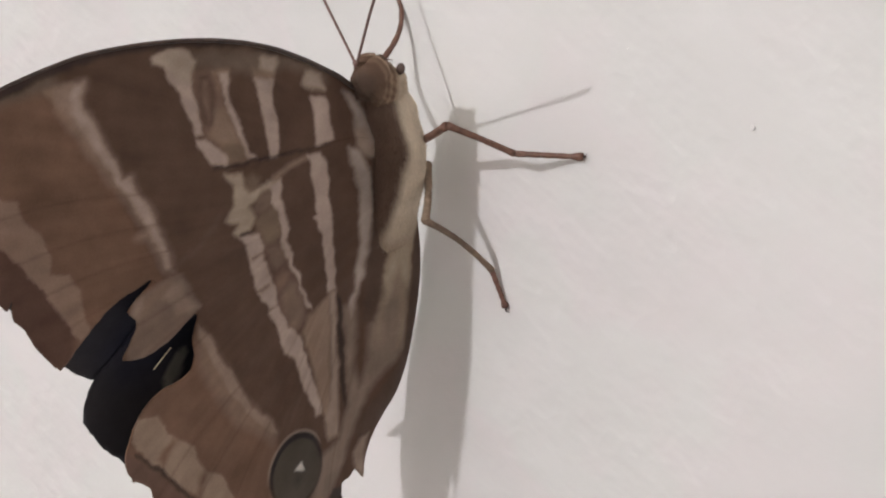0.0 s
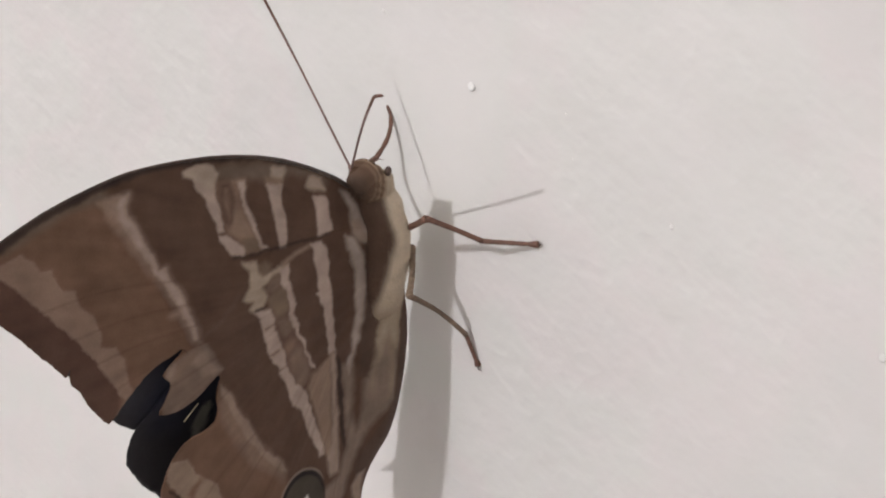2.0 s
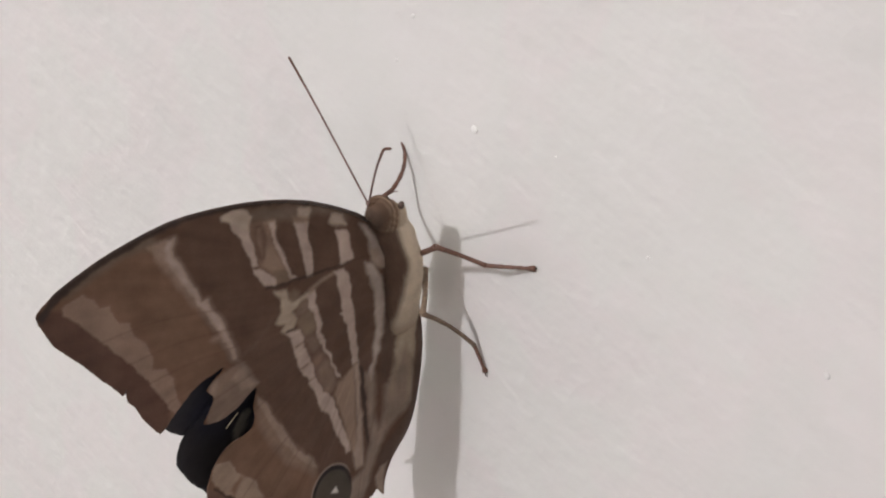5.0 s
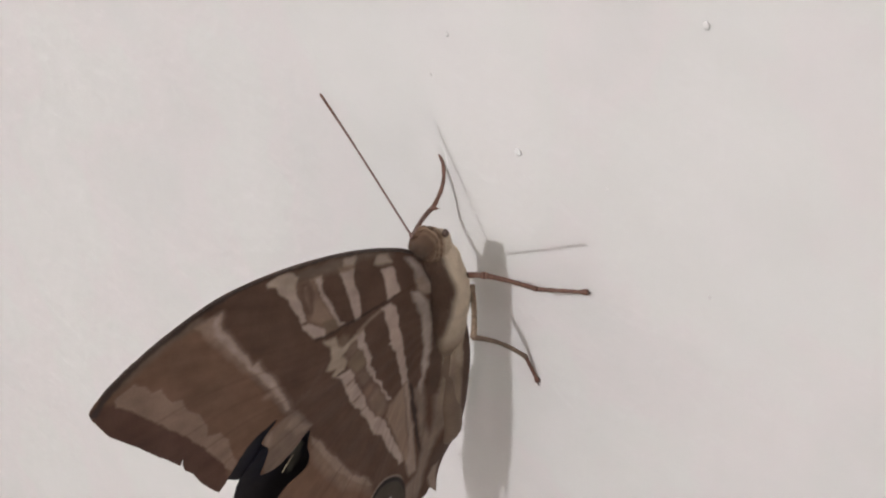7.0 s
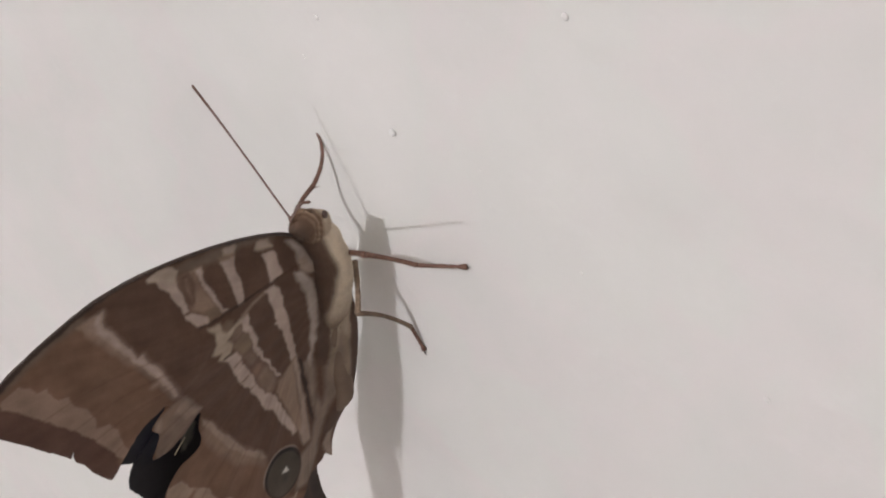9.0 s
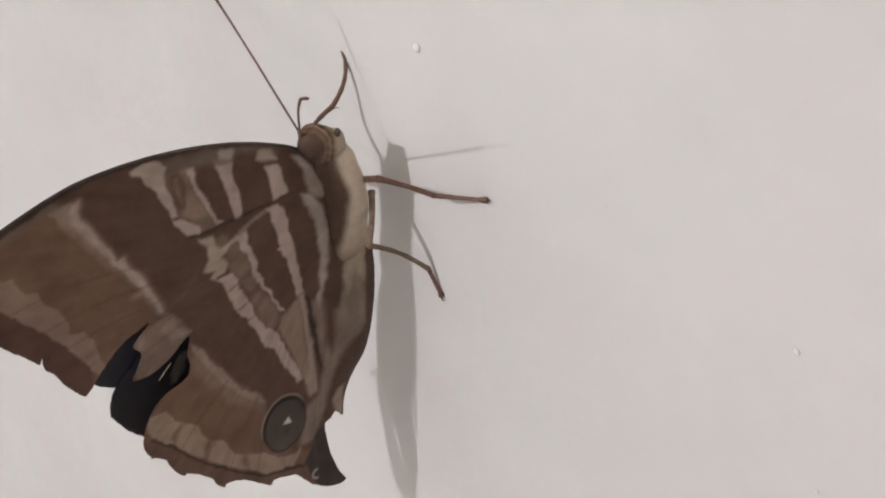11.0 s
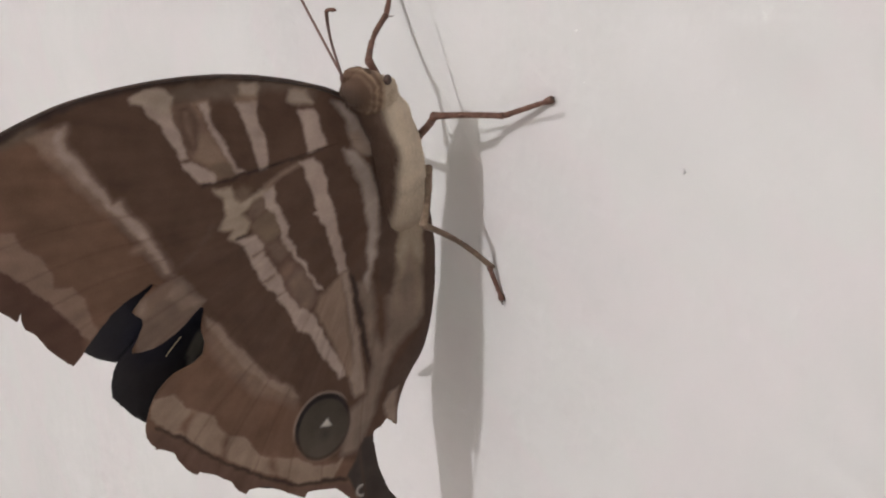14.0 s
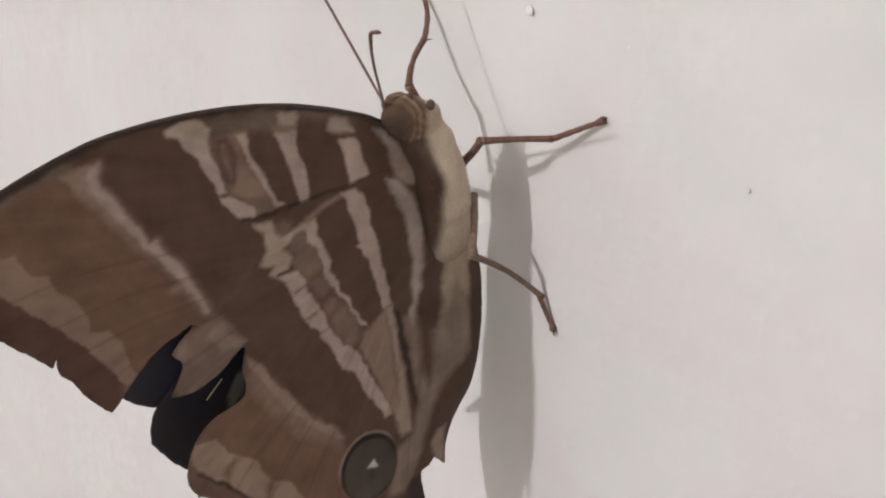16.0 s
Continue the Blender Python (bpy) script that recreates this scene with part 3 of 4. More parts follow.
field("tail", [(15.4, -26.3), (13.5, -26.7), (13.5, -29), (13.6, -31.9), (12.8, -35.2), (11, -38.4), (16.5, -38.2), (17.6, -35.1), (18.7, -31), (17, -28.9)])

SPOT = [(21.8, -21.3), (20, -16.7), (17.7, -23.6), (22.6, -21), (21, -19.9), (20.2, -22), (16.7, -34.5)]
# how far one field fades into the next, in mm
SOFT = {"mid": 0.5, "blur": 0.7, "band": 0.15, "scallop": 0.15, "crest": 0.22, "rim": 0.4, "hem": 0.4, "tan": 0.4, "greyp": 0.4, "greyl": 0.4, "greyd": 0.6, "hair": 0.5, "strand": 0.5, "costa": 0.7, "dusk": 0.4, "dark": 0.35, "edge": 0.3, "loz": 0.4, "oloz": 0.45, "rlz": 0.4, "rust": 0.25, "olive": 0.35, "flap": 0.3, "flaplight": 0.45, "cream": 0.35, "seam": 0.4, "haze": 0.85, "outer": 0.3}
WORN = (36.6, -4.7)          # a worn grey patch on the far hindwing
ROOTS = {"fore": (11.0, 21.0), "hind": (9.0, 17.0)}


def smooth_line(pts, step=0.5, ragged=0.0):
    """A spline through points, stepped evenly, with a slightly uneven edge."""
    pts = [Vector(p) for p in pts]
    out, n = [], len(pts)
    for i in range(n):
        a, b, c, d = pts[i - 1], pts[i], pts[(i + 1) % n], pts[(i + 2) % n]
        k = max(1, round((c - b).length / step))
        for j in range(k):
            s = j / k
            lin = b.lerp(c, s)
            cat = 0.5 * (2 * b + (c - a) * s + (2 * a - 5 * b + 4 * c - d) * s * s + (3 * b - a - 3 * c + d) * s ** 3)
            p = lin.lerp(cat, 0.6)
            if ragged:
                q = Vector((p.x * 1.1, p.y * 1.1, 3.0))
                p = p + Vector((noise.noise(q), noise.noise(q + Vector((9, 0, 0))))) * ragged + Vector((noise.noise(q * 2.6), noise.noise(q * 2.6 + Vector((0, 9, 0))))) * ragged * 0.7
            out.append((p.x, p.y))
    return np.array(out)


def inside(poly, p):
    x, y = p[:, 0], p[:, 1]
    res = np.zeros(len(p), bool)
    for (x0, y0), (x1, y1) in zip(poly, np.roll(poly, -1, 0)):
        hit = (y0 > y) != (y1 > y)
        res ^= hit & (x < (x1 - x0) * (y - y0) / (y1 - y0 + 1e-12) + x0)
    return res


def edge_distance(poly, p):
    best = np.full(len(p), 1e9)
    for a, b in zip(poly, np.roll(poly, -1, 0)):
        d = b - a
        s = np.clip(((p - a) @ d) / (d @ d + 1e-12), 0, 1)
        best = np.minimum(best, np.hypot(*(p - a - s[:, None] * d).T))
    return best


def wobbled(p, size, amount, seed):
    """Points shifted by a smooth noise, so that edges between scales waver."""
    off = np.array([[noise.noise(Vector((x / size, y / size, seed))), noise.noise(Vector((x / size, y / size, seed + 7)))] for x, y in p])
    return p + off * amount


def paint(p):
    """The scales' colour at points of the near wings."""
    q = wobbled(wobbled(p, 1.6, 0.28, 1.0), 0.6, 0.13, 4.0)
    col = np.tile(np.array(TINT["base"]), (len(p), 1))
    for name, poly in FIELDS:
        poly = np.array(poly)
        lo, hi = poly.min(0) - 0.6, poly.max(0) + 0.6
        near = np.where(((q > lo) & (q < hi)).all(1))[0]
        if not len(near):
            continue
        r = q[near]
        d = edge_distance(poly, r) * np.where(inside(poly, r), 1, -1)
        soft = SOFT.get(name, 0.2)
        w = np.clip(0.5 + d / (2 * soft), 0, 1)[:, None]
        col[near] = col[near] * (1 - w) + np.array(TINT[name]) * w
    # branching veins, slightly raised and darker, and cloudy wear between them
    for (u0, v0), turns in ((ROOTS["fore"], (-1.5, -8, -14, -20, -26, -32, -38)), (ROOTS["hind"], (-47, -54, -61, -68, -75, -83))):
        d = p - (u0, v0)
        far = np.hypot(*d.T)
        ang = np.degrees(np.arctan2(d[:, 1], d[:, 0])) + 2.2 * np.sin(far / 9)
        for a in turns:
            off = np.abs(ang - a) * far * 0.01745
            w = (np.clip(1 - off / 0.30, 0, 1) * np.clip((far - 20) / 10, 0, 1) * 0.36)[:, None]
            col = col * (1 - w) + np.array((0.11, 0.056, 0.040)) * w
    cloud = np.array([noise.noise(Vector((x / 5, y / 5, 2.0))) + 0.6 * noise.noise(Vector((x / 1.7, y / 1.7, 5.0))) for x, y in p])[:, None]
    d = p - np.array(ROOTS["hind"])
    far, ang = np.hypot(*d.T), np.degrees(np.arctan2(d[:, 1], d[:, 0]))
    streak = np.array([noise.noise(Vector((a * 0.55, f / 16, 3.0))) + 0.35 * noise.noise(Vector((a * 1.5, f / 12, 6.0))) for a, f in zip(ang, far)])[:, None]
    streak = streak * np.clip((far - 12) / 14, 0, 1)[:, None]
    col = col * (1 + 0.16 * cloud * np.array((0.9, 1.0, 1.05)) + 0.13 * streak * np.array((1.0, 1.05, 1.1)))
    # eye spot: pale ring, black ring, olive disc, white wedge
    c, e1, e2 = (np.array(s) for s in SPOT[:3])
    m = np.linalg.inv(np.stack([e2 - c, e1 - c], 1))
    rad = np.linalg.norm((p - c) @ m.T, axis=1)
    a2, b2 = ((p - c) @ m.T).T
    up = np.clip(0.35 + 0.9 * b2 - 0.75 * a2, 0.0, 1.0)           # the rings are strongest above
    inn = np.clip((1.13 - rad) / 0.05, 0, 1) * np.clip(up * 1.5 - 0.7, 0, 0.75)
    col = col * (1 - inn[:, None]) + np.array(TINT["greyp"]) * inn[:, None]
    low = np.clip((1.15 - rad) / 0.08, 0, 1) * np.clip(-b2 - 0.4, 0, 0.4)
    col = col * (1 - low[:, None]) + np.array(TINT["loz"]) * low[:, None]
    inn = np.clip((1.06 - rad) / 0.05, 0, 1) * (0.7 + 0.3 * up)
    col = col * (1 - inn[:, None]) + np.array(TINT["ring"]) * inn[:, None]
    inn = np.clip((0.965 - 0.07 * up - rad) / 0.05, 0, 1)
    col = col * (1 - inn[:, None]) + np.array(TINT["eye"]) * (1 + 0.25 * np.clip(-b2 - 0.2 * a2, -0.6, 0.8))[:, None] * inn[:, None]
    wedge = np.array(SPOT[3:6])
    wedge = wedge.mean(0) + (wedge - wedge.mean(0)) * 0.78
    pupil = np.clip(1 - np.hypot(*((p - wedge.mean(0) + (-0.4, 1.7)) / (1.3, 1.5)).T), 0, 1)[:, None] * 0.45
    col = col * (1 - pupil) + np.array(TINT["ring"]) * pupil
    w = np.clip(0.5 + edge_distance(wedge, p) * np.where(inside(wedge, p), 1, -1) / 0.25, 0, 1)[:, None]
    col = col * (1 - w) + np.array(TINT["white"]) * w
    r = np.linalg.norm(p - np.array(SPOT[6]), axis=1)
    w = (np.clip(1 - np.abs(r - 0.85) / 0.3, 0, 1) * (p[:, 0] > SPOT[6][0] - 0.2))[:, None]
    col = col * (1 - w) + np.array(TINT["white"]) * 0.8 * w
    return col


def ink(p):
    """The dark inner side of the far wings: blue-black under the tear, greyer towards the margin, with a dull worn patch."""
    far = np.hypot(p[:, 0] - 40, p[:, 1] - 3) + np.array([1.5 * noise.noise(Vector((x / 3, y / 3, 8.0))) for x, y in p])
    w = np.clip((far - 4.5) / 6, 0, 1)[:, None]
    col = np.array((0.018, 0.0195, 0.035)) * (1 - w) + np.array((0.037, 0.034, 0.039)) * w
    d = p - WORN
    r = np.hypot((d[:, 0] + 0.45 * d[:, 1]) / 1.0, d[:, 1] / 2.6)
    w = np.clip((1.1 - r) / 0.2, 0, 0.85)[:, None]
    return col * (1 - w) + np.array((0.21, 0.20, 0.178)) * w


def wing(name, outline, lift, colour, mat, step, ragged=0.12, folds=0.08, lie=bow):
    """A wing membrane 0.12 mm thick with ripples along its veins."""
    edge = smooth_line(outline, 0.5, ragged)
    lo, hi = edge.min(0), edge.max(0)
    gu, gv = np.meshgrid(np.arange(lo[0], hi[0], step), np.arange(lo[1], hi[1], step * 0.87))
    gu[1::2] += step / 2
    grid = np.stack([gu.ravel(), gv.ravel()], 1)
    grid = grid[inside(edge, grid)]
    grid = grid[edge_distance(edge, grid) > step * 0.45]
    pts = np.concatenate([edge, grid])
    n = len(edge)
    vs, es, fs, *_ = delaunay_2d_cdt([Vector(p) for p in pts], [(i, (i + 1) % n) for i in range(n)], [], 1, 1e-6)
    uv = np.array([(v.x, v.y) for v in vs])
    spread = np.arctan2(uv[:, 1] - 12, uv[:, 0] - 4)
    x = lie(uv[:, 0], uv[:, 1]) + (lift(uv) if callable(lift) else lift) + folds * np.sin(spread * 34) * np.clip(np.hypot(uv[:, 0] - 4, uv[:, 1] - 12) / 25, 0, 1)
    x += np.array([noise.noise(Vector((a / 9, b / 9, 0.3))) for a, b in uv]) * 0.25
    front = np.stack([x / 1000 + 0.013, -uv[:, 0] / 1000, uv[:, 1] / 1000], 1)
    back = front - (0.00012, 0, 0)
    k = len(uv)
    count = {}
    for f in fs:
        for a, b in zip(f, f[1:] + f[:1]):
            count[(a, b)] = count.get((a, b), 0) + 1
    rim = [(a, b) for a, b in count if (b, a) not in count]
    faces = [tuple(f) for f in fs] + [tuple(i + k for i in f[::-1]) for f in fs] + [(b, a, a + k, b + k) for a, b in rim]
    me = bpy.data.meshes.new(name)
    me.from_pydata(np.concatenate([front, back]).tolist(), [], faces)
    col = colour(uv)
    layer = me.color_attributes.new("pattern", "FLOAT_COLOR", "POINT")
    layer.data.foreach_set("color", np.tile(np.c_[col, np.ones(k)], (2, 1)).astype(np.float32).ravel())
    me.materials.append(mat)
    me.polygons.foreach_set("use_smooth", [True] * len(me.polygons))
    me.update()
    return me


def tucked(p):
    """The hindwing lies on the forewing, but the front part of its edge dips under it."""
    best = np.full(len(p), 1e9)
    for a, b in zip(HIND_TOP[6:], HIND_TOP[7:] + HIND_FLAP[:1]):
        a, d = np.array(a), np.array(b) - np.array(a)
        s = np.clip(((p - a) @ d) / (d @ d), 0, 1)
        best = np.minimum(best, np.hypot(*(p - a - s[:, None] * d).T))
    return 0.05 - 0.30 * np.exp(-(best / 0.9) ** 2)


LEAD = sum(max(1, round((Vector(b) - Vector(a)).length)) for a, b in zip(FORE, FORE[1:]))      # steps of 1 mm from base to apex

butterfly = new("butterfly")
butterfly.location = HOME
tagged(butterfly, "large brown striped butterfly with torn closed wings on a wall", "butterfly")

forewing = part("forewing", wing("forewing", FORE + FORE_MARGIN + FORE_TORN + FORE_HIDDEN, 0.0, paint, WING, 0.30), butterfly,
     "brown forewing with pale wavy stripes and dark leading edge")
hindwing = part("hindwing", wing("hindwing", HIND_TOP + HIND_FLAP + HIND_TORN + HIND_MARGIN + HIND_INNER, tucked, paint, WING, 0.30), butterfly,
     "torn brown hindwing with pale stripes, an eye spot and a dark tail")
far_forewing = part("forewing", wing("far_forewing", FAR_FORE, -0.3, ink, INNER, 0.6, lie=parted), butterfly, "blackish inner side of the other forewing")
far_hindwing = part("hindwing", wing("far_hindwing", FAR_HIND, 0.0, ink, INNER, 0.6, lie=parted), butterfly, "blackish inner side of the other hindwing")

# a pale shred of torn membrane in the gap
SHRED = [(43.3, -0.7), (40.9, 1.3)]
bm = bmesh.new()
strip = []
for i in range(9):
    s = i / 8
    u, v = (SHRED[0][k] * (1 - s) + SHRED[1][k] * s for k in (0, 1))
    h = 0.13 * math.sin(math.pi * (0.12 + 0.82 * s))
    x = bow(u, v) - 0.45
    strip.append([bm.verts.new(cm(q / 10, -(u + du) / 10, v / 10)) for q, du in ((x, -h), (x + 0.12, 0.0), (x, h), (x - 0.12, 0.0))])
for a, b in zip(strip, strip[1:]):
    for k in range(4):
        bm.faces.new((a[k], a[(k + 1) % 4], b[(k + 1) % 4], b[k]))
bm.faces.new(strip[0])
bm.faces.new(strip[-1])
bmesh.ops.recalc_face_normals(bm, faces=bm.faces[:])
part("shred", finish(bm, "shred", CREAM), hindwing, "pale shred of torn wing")


# dark costal rib along the leading edge
rib = [cm(bow(u, v) / 10 + 0.012, -u / 10, v / 10) for u, v in smooth_line(FORE, 1.0)[3:LEAD - 2]]
part("costal_vein", finish(tube(rib, [0.00034 - 0.00020 * i / len(rib) for i in range(len(rib))], 8), "costal_vein", DARKCHITIN), forewing,
     "dark thickened vein along the leading edge")


# ---------------------------------------------------------------- the body
def pelt(name, rings, mat, tint, sides=40, wobble=0.0004):
    """A hairy skin whose colour follows a rule."""
    me = finish(spun([(p, a * 0.01, b * 0.01) for p, a, b in rings], sides, wobble), name, mat)
    layer = me.color_attributes.new("pattern", "FLOAT_COLOR", "POINT")
    for v, d in zip(me.vertices, layer.data):
        d.color = (*tint(v.co.x * 100 - 1.3, v.co.y * 100, v.co.z * 100), 1)
    return me


def blend(a, b, w):
    w = min(1.0, max(0.0, w))
    return tuple(p * (1 - w) + q * w for p, q in zip(a, b))


def thorax_tint(x, y, z):
    """Cream below, dark brown along the back."""
    edge = float(np.interp(z, (0.8, 1.1, 1.4, 1.7, 2.0, 2.4, 2.8), (-0.92, -0.94, -0.965, -1.005, -1.05, -1.13, -1.2))) + 0.02 * math.sin(z * 7)
    c = blend((0.62, 0.53, 0.425), (0.60, 0.51, 0.40), (z - 0.2) * 0.5)
    c = blend(blend(c, (0.44, 0.36, 0.278), (1.2 - z) * 2), (0.19, 0.135, 0.10), (0.75 - z) * 3)
    return blend(c, (0.118, 0.074, 0.055), (edge - y) / 0.09)


def cheek(x, y, z):
    """Dark brown cheek, curved cream lines sweeping over it towards a cream face."""
    x, y, z = x - FORWARD[0], y - FORWARD[1], z - FORWARD[2]
    y0, z0 = -1.68 - 0.6 * (x + 0.95), 2.83 + 0.56 * (x + 0.95)
    d = math.hypot(y - y0, z - z0) + 0.02 * noise.noise(Vector((x, y, z)) * 7)
    w = (0.5 + 0.5 * math.sin(d * 72 + 0.6)) ** 1.3
    c = blend((0.078, 0.049, 0.036), (0.150, 0.092, 0.062), (d - 0.16) / 0.2)
    c = blend(c, (0.41, 0.295, 0.205), w * 0.7 * min(1.0, max(0.0, (d - 0.30) / 0.12)) * min(1.0, max(0.0, (y + 1.5) / 0.18)))
    return blend(c, (0.53, 0.44, 0.34), (d - 0.53) / 0.06 * (1.0 if y > -1.3 else 0.0) * min(1.0, max(0.0, (y + 1.3) / 0.1)))


def head_tint(x, y, z):
    """The cheeks' pattern above a dark collar."""
    dark = (2.66 - z + 0.3 * (y + 1.17)) / 0.1 if y < -1.02 else 0.0
    return blend(cheek(x, y, z), (0.07, 0.045, 0.035), dark)


eye_tint = cheek


def rounded(stops, n=26):
    """Rings spaced evenly along a smooth run of (z, y centre, half width, half depth)."""
    z, cy, rx, ry = (np.array(k) for k in zip(*stops))
    t = np.linspace(0, len(z) - 1, n)
    i = np.arange(len(z))
    out = []
    for k in t:
        j = min(int(k), len(z) - 2)
        f = k - j
        g = f * f * (3 - 2 * f)
        out.append((np.interp(k, i, z), *(q[j] * (1 - g) + q[j + 1] * g for q in (cy, rx, ry))))
    return out


def fur(name, ob, count, longest, tint, keep, seed):
    """Short tapered hairs over a hairy part, lying down the body."""
    rng = random.Random(seed)
    me = ob.data
    polys = [q for q in me.polygons if keep(q.center.x * 100 - 1.3, q.center.y * 100, q.center.z * 100)]
    area = list(np.cumsum([q.area for q in polys]))
    verts, faces, cols = [], [], []
    for _ in range(count):
        q = polys[min(len(polys) - 1, int(np.searchsorted(area, rng.random() * area[-1])))]
        vs = [me.vertices[i].co for i in q.vertices]
        p = vs[0].lerp(vs[1], rng.random()).lerp(vs[2].lerp(vs[-1], rng.random()), rng.random())
        d = (q.normal * rng.uniform(0.25, 0.7) + Vector((rng.uniform(-0.3, 0.3), rng.uniform(-0.3, 0.3), -1.0))).normalized()
        side = d.cross(q.normal).normalized() * rng.uniform(0.00002, 0.00004)
        n = longest * rng.uniform(0.4, 1.0)
        k = len(verts)
        verts += [p - side, p + side, p + q.normal * 0.00003, p + d * n]
        faces += [(k, k + 1, k + 3), (k + 1, k + 2, k + 3), (k + 2, k, k + 3)]
        c = tint(p.x * 100 - 1.3, p.y * 100, p.z * 100)
        f = rng.uniform(0.75, 1.25)
        cols += [(c[0] * f, c[1] * f, c[2] * f, 1.0)] * 4
    hair = bpy.data.meshes.new(name)
    hair.from_pydata(verts, [], faces)
    hair.color_attributes.new("pattern", "FLOAT_COLOR", "POINT").data.foreach_set("color", np.array(cols, np.float32).ravel())
    hair.materials.append(PELT)
    return tagged(part(name, hair, ob, "short lying hairs"), kind="stuff")


FORWARD = (0.09, -0.08, 0.045)          # the head stands out from the line of the abdomen


def body():
    c = -1.2
    fx, fy, fz = FORWARD
    eased = lambda z: min(1.0, max(0.0, (z - 1.1) / 0.9))
    # height, depth of the centre, half width, half depth, place along the wall
    stops = [(2.78, -1.1, 0.03, 0.05), (2.7, -1.08, 0.2, 0.26), (2.4, -1.0, 0.31, 0.34), (1.95, -0.875, 0.40, 0.325), (1.6, -0.825, 0.37, 0.325),
             (1.1, -0.75, 0.24, 0.335), (0.7, -0.70, 0.21, 0.32), (0.3, -0.67, 0.16, 0.29), (-0.6, -0.65, 0.14, 0.24), (-1.4, -0.62, 0.12, 0.22), (-1.95, -0.7, 0.06, 0.11), (-2.11, -0.74, 0.045, 0.06), (-2.15, -0.74, 0.02, 0.03)]
    rings = [(cm(c + fx * eased(z) - 0.17 * min(1.0, max(0.0, 1.4 - z)) - 0.62 * min(1.0, max(0.0, (-1.35 - z) / 0.8)) ** 2, y + fy * eased(z), z + fz * eased(z)), rx, ry)
             for z, y, rx, ry in rounded(stops, 60)]
    thorax = part("thorax", pelt("thorax", [r for r in rings if r[0].z > 0.002], PELT, thorax_tint), butterfly, "cream hairy thorax with a dark back")
    part("abdomen", pelt("abdomen", [r for r in rings if r[0].z < 0.0035], PELT, thorax_tint), butterfly, "slim brown abdomen held between the wings")
    fur("fur", thorax, 5000, 0.0007, thorax_tint, lambda x, y, z: z > 0.3, 3)
    stops = [(2.46, -1.1, 0.04, 0.06), (2.5, -1.1, 0.18, 0.24), (2.66, -1.17, 0.25, 0.36), (2.82, -1.22, 0.235, 0.39), (2.97, -1.31, 0.16, 0.265), (3.07, -1.40, 0.095, 0.18), (3.13, -1.42, 0.06, 0.12), (3.15, -1.42, 0.02, 0.04)]
    rings = [(cm(c + fx, y + fy, z + fz), rx, ry) for z, y, rx, ry in rounded(stops, 40)]
    head = part("head", pelt("head", rings, PELT, head_tint, 40, 0.0005), butterfly, "brown hairy head with curved cream stripes")
    fur("fur", head, 3500, 0.0006, head_tint, lambda x, y, z: True, 4)
    rings = [(cm(-1.15 + fx, -1.36 + fy, 2.87 + fz + 0.25 * math.sin(a)), 0.165 * math.cos(a) + 0.004, 0.235 * math.cos(a) + 0.004) for a in np.linspace(-1.5, 1.5, 26)]
    eye = part("compound_eye", pelt("compound_eye", rings, PELT, eye_tint, 48, 0.0001), head, "large matt brown eye crossed by curved cream lines")
    bm = bmesh.new()
    bmesh.ops.create_uvsphere(bm, u_segments=16, v_segments=12, radius=0.00052)
    for v in bm.verts:
        v.co.z *= 1.35
    part("palp_tip", finish(bm, "palp_tip", BEAD), head, "dark shiny bead", at=cm(-1.035 + fx, -1.03 + fy, 2.94 + fz))
    pts = [cm(-1.14 + fx, y + fy, z + fz) for y, z in ((-1.3, 2.96), (-1.28, 3.04), (-1.26, 3.10), (-1.25, 3.12))]
    part("palp", finish(tube(pts, [0.0010, 0.0009, 0.0005, 0.0001], 12), "palp", BROWN), head, "short brown palp")
    return head


head = body()


# ---------------------------------------------------------------- antennae and legs
def antenna_mesh(length, curve, hook, club):
    """A feeler along z, thin, with a slim club; it bows towards x by curve, and its last part crooks the other way by hook radians."""
    pts, rad = [], []
    x, z, turn = 0.0, 0.0, 0.0
    for i in range(85):
        s = i / 84
        pts.append((x + curve * math.sin(s ** 1.4 * math.pi), z))
        turn = hook * max(0.0, (s - 0.935) / 0.065) ** 1.1
        x, z = x - math.sin(turn) / 84, z + math.cos(turn) / 84
        rad.append(0.000155 + (0.00005 + club) * max(0.0, (s - 0.6) / 0.4) + (0.00018 if i < 2 else 0) + (0.00002 if i % 2 else 0))
    rad[-1] = 0.00005
    far, lean = math.hypot(*pts[-1]), math.atan2(*pts[-1])
    c, k = math.cos(lean) * length / far, math.sin(lean) * length / far
    pts = [(x * c - z * k, 0, x * k + z * c) for x, z in pts]
    return finish(tube(pts[:71], rad[:71], 8), "antenna", FEELER), finish(tube(pts[70:], rad[70:], 8), "club", CHITIN)


def antenna(length, curve, hook, label, swell=0.0):
    shaft, club = antenna_mesh(length, curve, hook, swell)
    ob = part("antenna", shaft, butterfly, label)
    part("club", club, ob, "red-brown tip")
    return ob


def aim_bowed(p, q, side):
    """The pose at p whose z axis points to q and whose x axis leans to a side."""
    z = (q - p).normalized()
    y = z.cross(Vector(side)).normalized()
    x = y.cross(z)
    return Matrix.Translation(p) @ Matrix((x, y, z)).transposed().to_4x4()


